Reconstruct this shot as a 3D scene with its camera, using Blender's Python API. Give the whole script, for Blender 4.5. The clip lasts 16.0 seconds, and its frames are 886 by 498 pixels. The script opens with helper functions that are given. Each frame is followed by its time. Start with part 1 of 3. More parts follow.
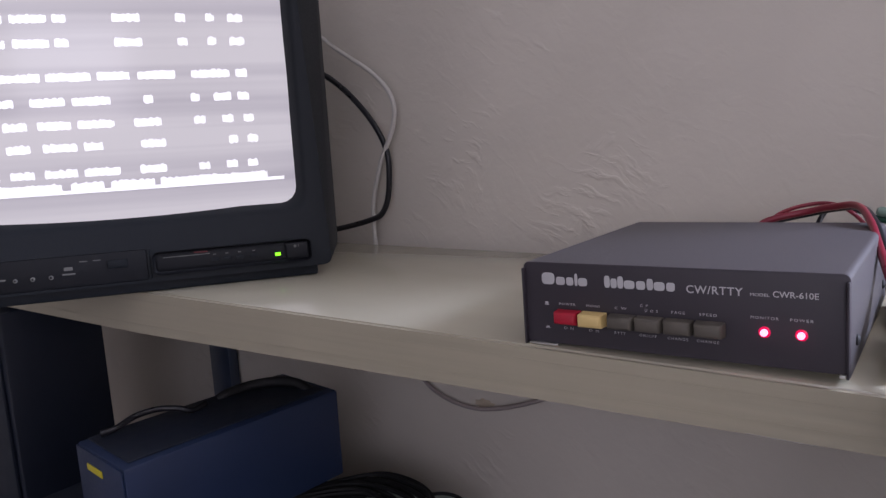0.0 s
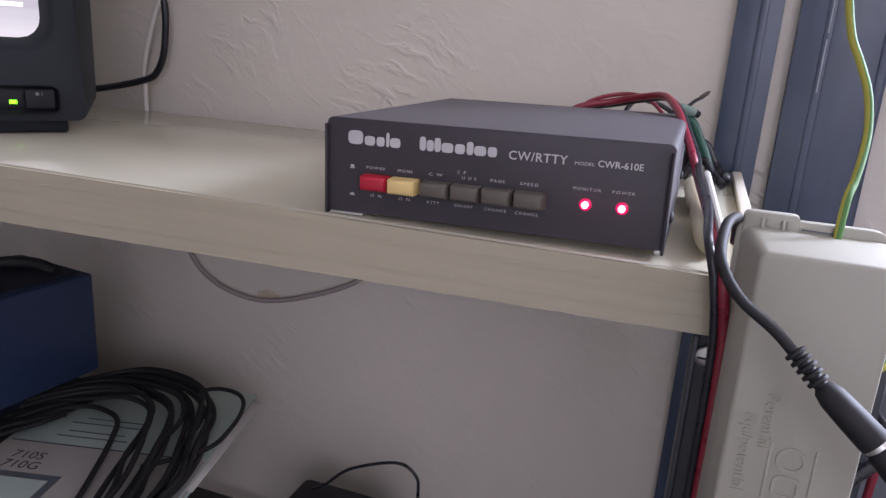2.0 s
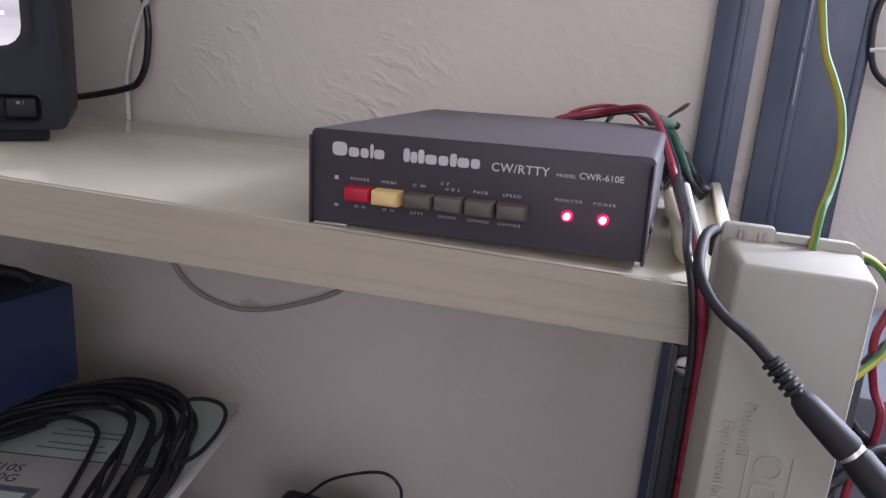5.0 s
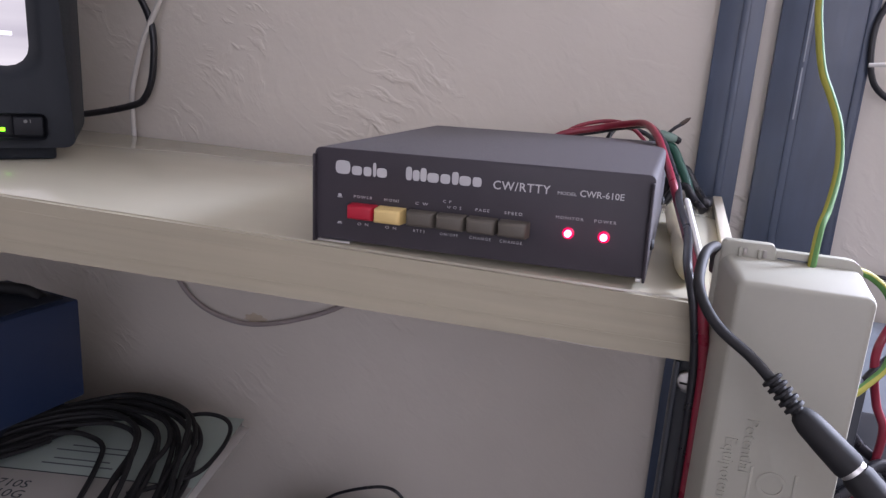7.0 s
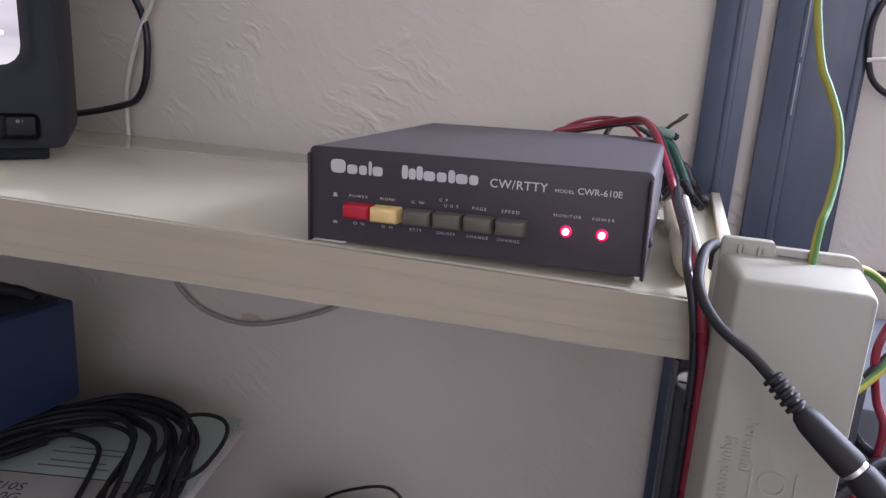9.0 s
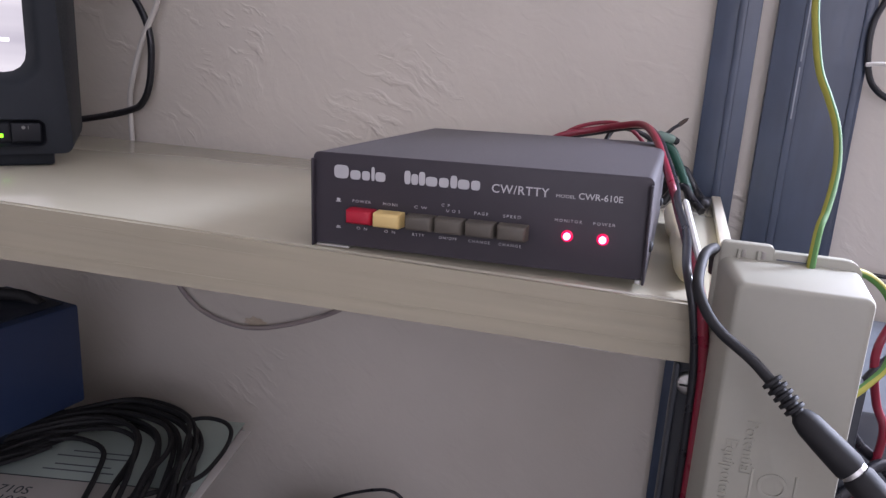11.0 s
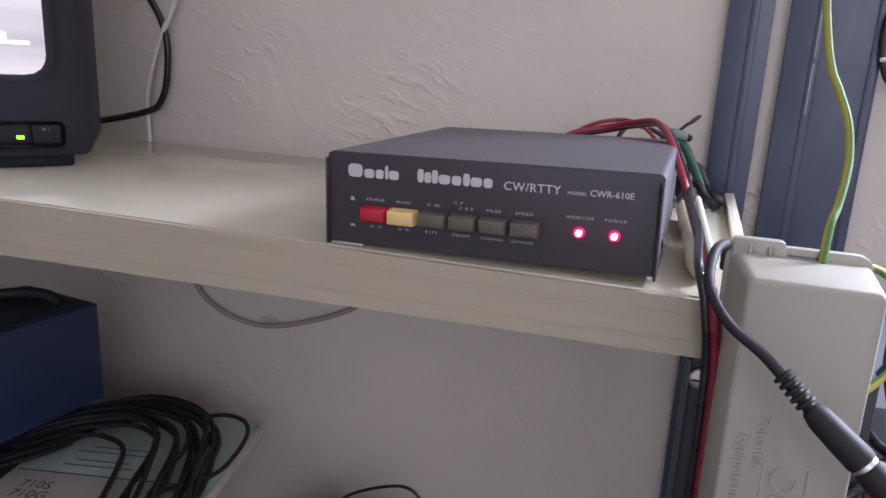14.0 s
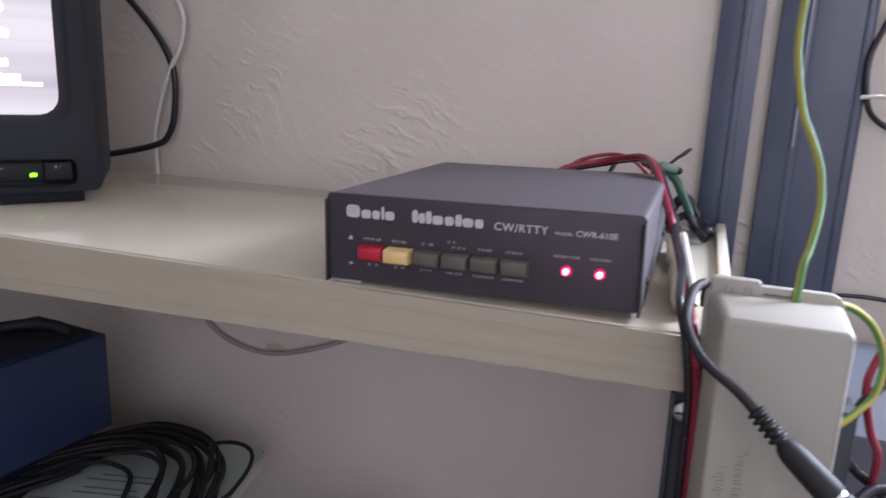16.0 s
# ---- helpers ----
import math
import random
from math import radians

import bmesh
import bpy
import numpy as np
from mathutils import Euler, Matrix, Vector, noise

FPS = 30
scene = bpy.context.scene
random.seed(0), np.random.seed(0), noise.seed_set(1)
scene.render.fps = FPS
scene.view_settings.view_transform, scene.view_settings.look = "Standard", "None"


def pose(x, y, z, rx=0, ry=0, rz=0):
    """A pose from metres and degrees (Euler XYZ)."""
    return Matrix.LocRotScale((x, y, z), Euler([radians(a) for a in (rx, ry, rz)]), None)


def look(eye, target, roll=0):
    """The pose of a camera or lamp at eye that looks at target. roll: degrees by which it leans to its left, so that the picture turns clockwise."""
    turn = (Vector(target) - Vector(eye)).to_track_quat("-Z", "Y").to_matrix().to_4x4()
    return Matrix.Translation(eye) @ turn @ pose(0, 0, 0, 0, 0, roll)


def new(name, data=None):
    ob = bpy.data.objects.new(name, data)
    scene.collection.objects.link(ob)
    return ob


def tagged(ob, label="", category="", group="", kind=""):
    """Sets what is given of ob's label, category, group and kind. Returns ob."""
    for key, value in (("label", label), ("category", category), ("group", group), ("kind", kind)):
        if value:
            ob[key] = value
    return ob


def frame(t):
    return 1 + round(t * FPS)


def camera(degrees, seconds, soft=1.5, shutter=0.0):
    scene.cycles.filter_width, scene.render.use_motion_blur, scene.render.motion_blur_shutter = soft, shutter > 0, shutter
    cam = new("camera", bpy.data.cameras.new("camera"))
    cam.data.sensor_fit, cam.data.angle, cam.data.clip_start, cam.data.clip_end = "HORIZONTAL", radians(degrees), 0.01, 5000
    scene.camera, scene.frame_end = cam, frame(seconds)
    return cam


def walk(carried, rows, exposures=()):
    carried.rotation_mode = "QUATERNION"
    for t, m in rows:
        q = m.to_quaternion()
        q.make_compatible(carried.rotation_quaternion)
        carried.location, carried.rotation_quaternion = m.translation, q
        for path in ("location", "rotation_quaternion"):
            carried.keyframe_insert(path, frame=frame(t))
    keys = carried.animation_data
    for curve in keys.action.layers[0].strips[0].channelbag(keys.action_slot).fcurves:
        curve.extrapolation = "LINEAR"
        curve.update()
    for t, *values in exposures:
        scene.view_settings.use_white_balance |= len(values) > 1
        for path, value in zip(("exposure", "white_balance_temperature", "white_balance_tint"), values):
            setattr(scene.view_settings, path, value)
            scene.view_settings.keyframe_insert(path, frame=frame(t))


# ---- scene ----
cam = camera(63.5, 16.0, soft=1.4, shutter=0.9)
PATH = [
    (0, (0.244, -0.426, 1.147), (-0.922, 1.17, 0.837), -3.3),
    (0.5, (0.243, -0.424, 1.145), (-0.905, 1.185, 0.843), -3.0),
    (0.6, (0.242, -0.423, 1.145), (-0.88, 1.2, 0.815), -2.5),
    (0.9, (0.222, -0.419, 1.129), (-0.581, 1.34, 0.621), 1.6),
    (1, (0.221, -0.407, 1.124), (-0.491, 1.369, 0.54), 3.2),
    (1.2, (0.212, -0.398, 1.115), (-0.38, 1.424, 0.539), 5.2),
    (1.5, (0.209, -0.395, 1.115), (-0.407, 1.432, 0.582), 4.1),
    (2, (0.207, -0.38, 1.105), (-0.411, 1.439, 0.548), 3.8),
    (2.5, (0.208, -0.384, 1.107), (-0.398, 1.439, 0.552), 4.0),
    (3, (0.207, -0.382, 1.106), (-0.394, 1.447, 0.562), 4.0),
    (5.5, (0.208, -0.383, 1.109), (-0.365, 1.458, 0.58), 4.2),
    (6, (0.209, -0.383, 1.111), (-0.373, 1.458, 0.591), 3.9),
    (6.5, (0.209, -0.384, 1.111), (-0.379, 1.458, 0.601), 3.8),
    (7, (0.209, -0.385, 1.112), (-0.383, 1.458, 0.608), 3.8),
    (7.5, (0.209, -0.384, 1.112), (-0.384, 1.458, 0.606), 3.6),
    (8, (0.211, -0.384, 1.114), (-0.389, 1.457, 0.614), 3.2),
    (8.5, (0.208, -0.383, 1.113), (-0.385, 1.458, 0.605), 3.3),
    (9, (0.208, -0.381, 1.112), (-0.376, 1.463, 0.601), 3.5),
    (11.5, (0.209, -0.385, 1.114), (-0.382, 1.46, 0.617), 3.3),
    (12, (0.209, -0.385, 1.114), (-0.375, 1.463, 0.622), 3.4),
    (12.5, (0.208, -0.386, 1.114), (-0.385, 1.46, 0.622), 3.3),
    (13, (0.209, -0.386, 1.114), (-0.387, 1.458, 0.62), 3.3),
    (13.5, (0.209, -0.386, 1.113), (-0.381, 1.454, 0.598), 3.4),
    (14, (0.211, -0.389, 1.114), (-0.416, 1.441, 0.607), 2.8),
    (14.5, (0.209, -0.386, 1.117), (-0.454, 1.429, 0.6), 1.9),
    (15, (0.212, -0.396, 1.122), (-0.492, 1.412, 0.634), 1.5),
    (15.5, (0.212, -0.393, 1.119), (-0.472, 1.429, 0.66), 2.8),
    (16, (0.223, -0.401, 1.13), (-0.428, 1.434, 0.674), 2.3),
]
EXPOSURES = [(0, -0.54), (0.6, -0.5), (1.2, 0.0), (16, 0.0)]
walk(cam, [(t, look(eye, target, roll)) for t, eye, target, roll in PATH], EXPOSURES)

# ---- light ----
world = bpy.data.worlds.new("world")
scene.world = world
world.use_nodes = True
wn = world.node_tree
sky = wn.nodes.new("ShaderNodeTexSky")
sky.sky_type, sky.sun_disc, sky.sun_elevation, sky.sun_rotation = "NISHITA", False, radians(38), radians(120)
wn.links.new(sky.outputs[0], wn.nodes["Background"].inputs[0])
wn.nodes["Background"].inputs[1].default_value = 0.1


def lamp(name, kind, m, energy, color, **more):
    data = bpy.data.lights.new(name, kind)
    data.energy, data.color = energy, color
    for key, value in more.items():
        setattr(data, key, value)
    ob = new(name, data)
    ob.matrix_world = m
    return ob


WIN = (0.46, 1.66, 1.02, 2.28)  # window opening in the plastered wall: x0, x1, z0, z1
FILL_GAP = (0.55, 1.55, 1.1, 2.0)  # unseen opening added in the south wall for fill light: x0, x1, z0, z1
YW, YB = 0.362, -1.9  # faces of the plastered wall and of the wall across the room
X0, X1, ZC = -1.9, 2.1, 2.5
lamp("north_window_light", "AREA", pose(1.06, YW + 0.10, 1.65, -90, 0, 0), 35, (0.98, 0.94, 1.14), shape="RECTANGLE", size=1.2, size_y=1.26)
lamp("bright_sky_light", "AREA", look((1.42, 0.81, 1.86), (-0.05, 0.0, 1.0)), 54, (0.84, 0.93, 1.26), shape="DISK", size=0.36)
# added fill from behind the camera for front faces; no such window known
lamp("south_fill_light", "AREA", look((1.05, YB - 0.05, 1.55), (0.05, 0.2, 1.0)), 8.7, (0.99, 0.92, 1.13), shape="RECTANGLE", size=1.0, size_y=0.9)

# ---- materials ----


def nodes_of(name):
    m = bpy.data.materials.new(name)
    m.use_nodes = True
    return m, m.node_tree, m.node_tree.nodes["Principled BSDF"]


def mat(name, color, rough=0.5, metal=0.0, grain=0.0, scale=60.0, stretch=(1, 1, 1), bump=0.0, stain=0.0, stain_scale=6.0, coat=0.0, sheen_var=0.2):
    """A surface with fine grain, broad stains and relief, all in object metres."""
    m, t, b = nodes_of(name)
    N, L = t.nodes.new, t.links.new
    b.inputs["Roughness"].default_value, b.inputs["Metallic"].default_value = rough, metal
    b.inputs["Coat Weight"].default_value = coat
    b.inputs["Coat Roughness"].default_value = 0.25
    geo = N("ShaderNodeNewGeometry")
    mp = N("ShaderNodeMapping")
    mp.inputs["Scale"].default_value, mp.inputs["Location"].default_value = stretch, (0.1373, 0.2191, 0.3417)
    L(geo.outputs["Position"], mp.inputs["Vector"])
    off = N("ShaderNodeMapping")
    off.inputs["Location"].default_value = (0.3131, 0.1717, 0.2393)
    L(geo.outputs["Position"], off.inputs["Vector"])
    fine, broad = N("ShaderNodeTexNoise"), N("ShaderNodeTexNoise")
    fine.inputs["Scale"].default_value, fine.inputs["Detail"].default_value = scale, 6
    broad.inputs["Scale"].default_value, broad.inputs["Detail"].default_value = stain_scale, 3
    L(mp.outputs[0], fine.inputs["Vector"])
    L(off.outputs[0], broad.inputs["Vector"])
    add = N("ShaderNodeMath")
    add.operation = "MULTIPLY_ADD"
    add.inputs[1].default_value, add.inputs[2].default_value = 2 * grain, 1 - grain
    L(fine.outputs[0], add.inputs[0])
    add2 = N("ShaderNodeMath")
    add2.operation = "MULTIPLY_ADD"
    add2.inputs[1].default_value, add2.inputs[2].default_value = 2 * stain, 1 - stain
    L(broad.outputs[0], add2.inputs[0])
    mul = N("ShaderNodeMath")
    mul.operation = "MULTIPLY"
    L(add.outputs[0], mul.inputs[0])
    L(add2.outputs[0], mul.inputs[1])
    col = N("ShaderNodeVectorMath")
    col.operation = "SCALE"
    col.inputs[0].default_value = color
    L(mul.outputs[0], col.inputs["Scale"])
    L(col.outputs[0], b.inputs["Base Color"])
    rv = N("ShaderNodeMath")
    rv.operation = "MULTIPLY_ADD"
    rv.inputs[1].default_value, rv.inputs[2].default_value = sheen_var, rough - sheen_var / 2
    L(fine.outputs[0], rv.inputs[0])
    L(rv.outputs[0], b.inputs["Roughness"])
    if bump:
        bp = N("ShaderNodeBump")
        bp.inputs["Strength"].default_value, bp.inputs["Distance"].default_value = 1.0, bump
        L(fine.outputs[0], bp.inputs["Height"])
        L(bp.outputs[0], b.inputs["Normal"])
    return m


def plaster(name, color):
    """Trowelled plaster: slanting ridges, strokes and fine grain."""
    m, t, b = nodes_of(name)
    N, L = t.nodes.new, t.links.new
    b.inputs["Roughness"].default_value = 0.75
    geo = N("ShaderNodeNewGeometry")
    warp = N("ShaderNodeTexNoise")
    warp.inputs["Scale"].default_value, warp.inputs["Detail"].default_value = 9, 3
    L(geo.outputs["Position"], warp.inputs["Vector"])
    shift = N("ShaderNodeVectorMath")
    shift.operation = "MULTIPLY_ADD"
    shift.inputs[1].default_value = (0.07, 0.07, 0.07)
    L(warp.outputs["Color"], shift.inputs[0])
    L(geo.outputs["Position"], shift.inputs[2])
    fine, broad = N("ShaderNodeTexNoise"), N("ShaderNodeTexNoise")
    fine.inputs["Scale"].default_value, fine.inputs["Detail"].default_value = 90, 6
    broad.inputs["Scale"].default_value, broad.inputs["Detail"].default_value = 5, 4
    L(geo.outputs["Position"], fine.inputs["Vector"])
    L(geo.outputs["Position"], broad.inputs["Vector"])
    spread = N("ShaderNodeTexNoise")
    spread.inputs["Scale"].default_value, spread.inputs["Detail"].default_value = 6.5, 3
    L(geo.outputs["Position"], spread.inputs["Vector"])
    patch = N("ShaderNodeMapRange")
    patch.interpolation_type = "SMOOTHSTEP"
    patch.inputs["From Min"].default_value, patch.inputs["From Max"].default_value = 0.50, 0.70
    patch.inputs["To Min"].default_value, patch.inputs["To Max"].default_value = 0.08, 0.74
    L(spread.outputs[0], patch.inputs["Value"])
    grit = N("ShaderNodeMath")
    grit.operation = "MULTIPLY"
    grit.inputs[1].default_value = 0.28
    L(fine.outputs[0], grit.inputs[0])
    total = grit
    for turn, size, lo in ((-40, (36, 12, 10), 0.5), (30, (30, 12, 11), 0.54), (-58, (80, 20, 24), 0.52)):
        mp = N("ShaderNodeMapping")
        mp.inputs["Rotation"].default_value = (0, radians(turn), 0)
        mp.vector_type = "TEXTURE"
        mp.inputs["Scale"].default_value = tuple(1 / k for k in size)
        L(shift.outputs[0], mp.inputs["Vector"])
        stroke = N("ShaderNodeTexNoise")
        stroke.inputs["Scale"].default_value, stroke.inputs["Detail"].default_value = 1.0, 5
        L(mp.outputs[0], stroke.inputs["Vector"])
        ridge = N("ShaderNodeMapRange")
        ridge.interpolation_type = "SMOOTHSTEP"
        ridge.inputs["From Min"].default_value, ridge.inputs["From Max"].default_value = lo, lo + 0.16
        L(stroke.outputs[0], ridge.inputs["Value"])
        h1 = N("ShaderNodeMath")
        h1.operation = "MULTIPLY_ADD"
        L(ridge.outputs[0], h1.inputs[0])
        L(patch.outputs[0], h1.inputs[1])
        L(total.outputs[0], h1.inputs[2])
        total = h1
    bp = N("ShaderNodeBump")
    bp.inputs["Strength"].default_value, bp.inputs["Distance"].default_value = 0.62, 0.0026
    L(total.outputs[0], bp.inputs["Height"])
    L(bp.outputs[0], b.inputs["Normal"])
    tone = N("ShaderNodeMapRange")
    tone.inputs["To Min"].default_value, tone.inputs["To Max"].default_value = 0.86, 1.1
    L(broad.outputs[0], tone.inputs["Value"])
    col = N("ShaderNodeVectorMath")
    col.operation = "SCALE"
    col.inputs[0].default_value = color
    L(tone.outputs[0], col.inputs["Scale"])
    L(col.outputs[0], b.inputs["Base Color"])
    return m


def glow(name, color, strength):
    m, t, b = nodes_of(name)
    b.inputs["Base Color"].default_value = (*color, 1)
    b.inputs["Emission Color"].default_value = (*color, 1)
    b.inputs["Emission Strength"].default_value = strength
    b.inputs["Roughness"].default_value = 0.25
    return m


PLASTER = plaster("plaster", (0.69, 0.64, 0.566))
PLAIN = mat("plain_wall", (0.6, 0.56, 0.52), 0.8, grain=0.05, stain=0.08)
# unseen ceiling, made whiter than the walls to bounce light onto the upper plaster
WHITECEILING = mat("white_ceiling", (0.8, 0.78, 0.75), 0.8, grain=0.03, stain=0.05)
FLOOR = mat("floor_wood", (0.17, 0.155, 0.15), 0.5, grain=0.25, scale=30, stretch=(1, 12, 1))
LAMINATE = mat("laminate", (0.45, 0.42, 0.325), 0.15, grain=0.03, scale=40, stretch=(0.4, 1, 1), sheen_var=0.03, stain=0.07, stain_scale=9)
LAMINATE.node_tree.nodes["Principled BSDF"].inputs["Specular IOR Level"].default_value = 0.7
EDGING = mat("laminate_edge", (0.42, 0.382, 0.282), 0.45, grain=0.10, scale=260, stretch=(0.02, 1, 1), stain=0.12, stain_scale=7, bump=0.0002)
CREAM = mat("cream_profile", (0.6, 0.55, 0.45), 0.45, grain=0.08, stain=0.1)
BLACKSTEEL = mat("black_steel", (0.042, 0.06, 0.1), 0.36, grain=0.3, scale=120, stretch=(1, 1, 0.1), stain=0.3, stain_scale=20, bump=0.0002)
# same paint as the uprights, darkened for the shade on the backlit legs
SHADEDSTEEL = mat("shaded_steel", (0.02, 0.024, 0.031), 0.4, grain=0.3, scale=120, stretch=(1, 1, 0.1), stain=0.3, stain_scale=20, bump=0.0002)
BLACKSTEEL.node_tree.nodes["Principled BSDF"].inputs["Specular IOR Level"].default_value = 0.7
# pale grey for the reflection drawn on the wide upright's rib
RIBGLINT = mat("rib_glint", (0.36, 0.39, 0.44), 0.5, metal=0.4, grain=0.3, scale=200, stretch=(1, 1, 0.1))
STEEL = mat("zinc", (0.65, 0.65, 0.62), 0.4, metal=1.0, grain=0.1)
COVER = mat("grey_painted_steel", (0.058, 0.052, 0.058), 0.52, grain=0.12, scale=900, stain=0.1, stain_scale=12, bump=0.00012)
PANEL = mat("black_panel", (0.037, 0.031, 0.039), 0.5, grain=0.12, scale=700, stain=0.15, stain_scale=30)
PRINT = mat("silver_print", (0.54, 0.535, 0.54), 0.5, grain=0.06)
REDKEY = mat("red_key", (0.46, 0.012, 0.035), 0.4, grain=0.04)
DULLRED = mat("dull_red_print", (0.11, 0.012, 0.018), 0.5, grain=0.1)
YELLOWKEY = mat("yellow_key", (0.76, 0.56, 0.23), 0.42, grain=0.04)
GREYKEY = mat("grey_key", (0.11, 0.097, 0.078), 0.5, grain=0.08)
LEDRED = glow("red_led", (1.0, 0.2, 0.36), 5.5)
# faintly glowing ring that stands in for the bloom round each lamp
LEDHALO = glow("led_halo", (0.75, 0.0, 0.09), 0.5)
TVBODY = mat("tv_plastic", (0.0068, 0.0098, 0.0142), 0.55, grain=0.15, scale=500, stain=0.1, bump=0.0001)
TVBODY.node_tree.nodes["Principled BSDF"].inputs["Specular IOR Level"].default_value = 0.3
TVDARK = mat("tv_dark_plastic", (0.0065, 0.0075, 0.0105), 0.55, grain=0.1)
TVDARK.node_tree.nodes["Principled BSDF"].inputs["Specular IOR Level"].default_value = 0.3
TVPRINT = mat("tv_print", (0.16, 0.16, 0.15), 0.5)
LEDGREEN = glow("green_led", (0.25, 1.0, 0.02), 2.2)
BLACKRUBBER = mat("black_rubber", (0.009, 0.009, 0.0105), 0.66, grain=0.1)
BLACKWIRE = mat("black_wire", (0.012, 0.012, 0.016), 0.3, grain=0.1)
REDWIRE = mat("red_wire", (0.2, 0.011, 0.028), 0.3, grain=0.08)
WHITEWIRE = mat("white_wire", (0.6, 0.58, 0.54), 0.45, grain=0.05)
GREYWIRE = mat("grey_wire", (0.36, 0.31, 0.295), 0.6, grain=0.1)
GREENWIRE = mat("green_wire", (0.018, 0.085, 0.058), 0.4, grain=0.1)
PALEGREEN = mat("pale_green_plastic", (0.16, 0.24, 0.2), 0.45, grain=0.1)
EARTHY = mat("earth_yellow", (0.34, 0.32, 0.05), 0.62, grain=0.05)
EARTHG = mat("earth_green", (0.08, 0.2, 0.05), 0.62, grain=0.05)
EQWHITE = mat("grey_white_plastic", (0.37, 0.363, 0.302), 0.45, grain=0.03, scale=300, stain=0.05, stain_scale=15)
IVORY = mat("ivory_plastic", (0.72, 0.64, 0.42), 0.5, grain=0.05, stain=0.08, stain_scale=40)
BLUE = mat("blue_paint", (0.0135, 0.028, 0.078), 0.5, grain=0.1, scale=300, stain=0.12)
NAVY = mat("navy_paint", (0.011, 0.016, 0.03), 0.5, grain=0.1, stain=0.15)
TAG = mat("yellow_tag", (0.65, 0.55, 0.03), 0.5)
CARD = mat("dark_carton", (0.05, 0.045, 0.04), 0.8, grain=0.15)
PAPER = mat("pale_green_paper", (0.42, 0.5, 0.46), 0.6, grain=0.04, stain=0.12, stain_scale=12)
PAGES = mat("paper_pages", (0.38, 0.36, 0.33), 0.8, grain=0.1, scale=600, stretch=(0.05, 0.05, 1))
WHITEPAPER = mat("white_paper", (0.62, 0.6, 0.57), 0.7, grain=0.05, stain=0.1, stain_scale=30)
INK = mat("dark_ink", (0.03, 0.04, 0.045), 0.6)
COPPER = mat("bare_strands", (0.08, 0.06, 0.05), 0.4, metal=0.6)
GREYBOX = mat("grey_blue_metal", (0.11, 0.122, 0.14), 0.45, grain=0.06)
BROWN = mat("brown_stain", (0.56, 0.475, 0.36), 0.8, grain=0.2, stain=0.3, stain_scale=60)

# ---- building helpers ----


def thing(name, label, category, m=None, group="", kind=""):
    ob = new(name)
    ob.empty_display_size = 0.02
    if m is not None:
        ob.matrix_world = m
    return tagged(ob, label, category, group, kind)


def finish(name, bm, material, smooth=True):
    bmesh.ops.recalc_face_normals(bm, faces=bm.faces)
    me = bpy.data.meshes.new(name)
    for f in bm.faces:
        f.smooth = smooth
    if smooth:
        for e in bm.edges:
            if len(e.link_faces) == 2 and e.calc_face_angle(0) > 0.7:
                e.smooth = False
    bm.to_mesh(me)
    bm.free()
    for one in material if isinstance(material, (list, tuple)) else [material]:
        me.materials.append(one)
    return me


def part(name, bm, material, parent, label="", m=None, smooth=True):
    """One mesh object under a thing or a part."""
    ob = new(name, finish(name, bm, material, smooth))
    ob.parent = parent
    if m is not None:
        ob.matrix_local = m
    return tagged(ob, label)


def solid(name, bm, material, label, category, m=None, group="", kind="", smooth=True):
    ob = new(name, finish(name, bm, material, smooth))
    if m is not None:
        ob.matrix_world = m
    return tagged(ob, label, category, group, kind)


def box(x0, x1, y0, y1, z0, z1, bevel=0.0, seg=2, bm=None):
    bm = bm or bmesh.new()
    made = bmesh.ops.create_cube(bm, size=1.0, matrix=Matrix.Translation(((x0 + x1) / 2, (y0 + y1) / 2, (z0 + z1) / 2)) @ Matrix.Diagonal((x1 - x0, y1 - y0, z1 - z0, 1)))
    if bevel:
        edges = list({e for v in made["verts"] for e in v.link_edges})
        bmesh.ops.bevel(bm, geom=edges, offset=bevel, segments=seg, profile=0.5, affect="EDGES")
    return bm


def loft(rings, close=True, bm=None):
    """Skin over rings of equal length, capped at both ends."""
    bm = bm or bmesh.new()
    rows = [[bm.verts.new(p) for p in r] for r in rings]
    n = len(rows[0])
    for a, b in zip(rows, rows[1:]):
        for i in range(n):
            bm.faces.new((a[i], a[(i + 1) % n], b[(i + 1) % n], b[i]))
    if close:
        bm.faces.new(rows[0][::-1])
        bm.faces.new(rows[-1])
    return bm


def rod(p0, p1, radii, n=16, bm=None):
    """A turned body from p0 to p1; radii: (share of the way, radius)."""
    p0, p1 = Vector(p0), Vector(p1)
    q = (p1 - p0).to_track_quat("Z", "Y")
    rings = []
    for s, r in radii:
        c = p0.lerp(p1, s)
        rings.append([c + q @ Vector((r * math.cos(2 * math.pi * i / n), r * math.sin(2 * math.pi * i / n), 0)) for i in range(n)])
    return loft(rings, True, bm)


def glide(points, steps=10):
    """A smooth line through the points."""
    ps = [Vector(p) for p in points]
    ps = [2 * ps[0] - ps[1]] + ps + [2 * ps[-1] - ps[-2]]
    out = []
    for a, b, c, d in zip(ps, ps[1:], ps[2:], ps[3:]):
        for i in range(steps):
            t = i / steps
            out.append(0.5 * (2 * b + (c - a) * t + (2 * a - 5 * b + 4 * c - d) * t * t + (3 * b - a - 3 * c + d) * t ** 3))
    return out + [ps[-2]]


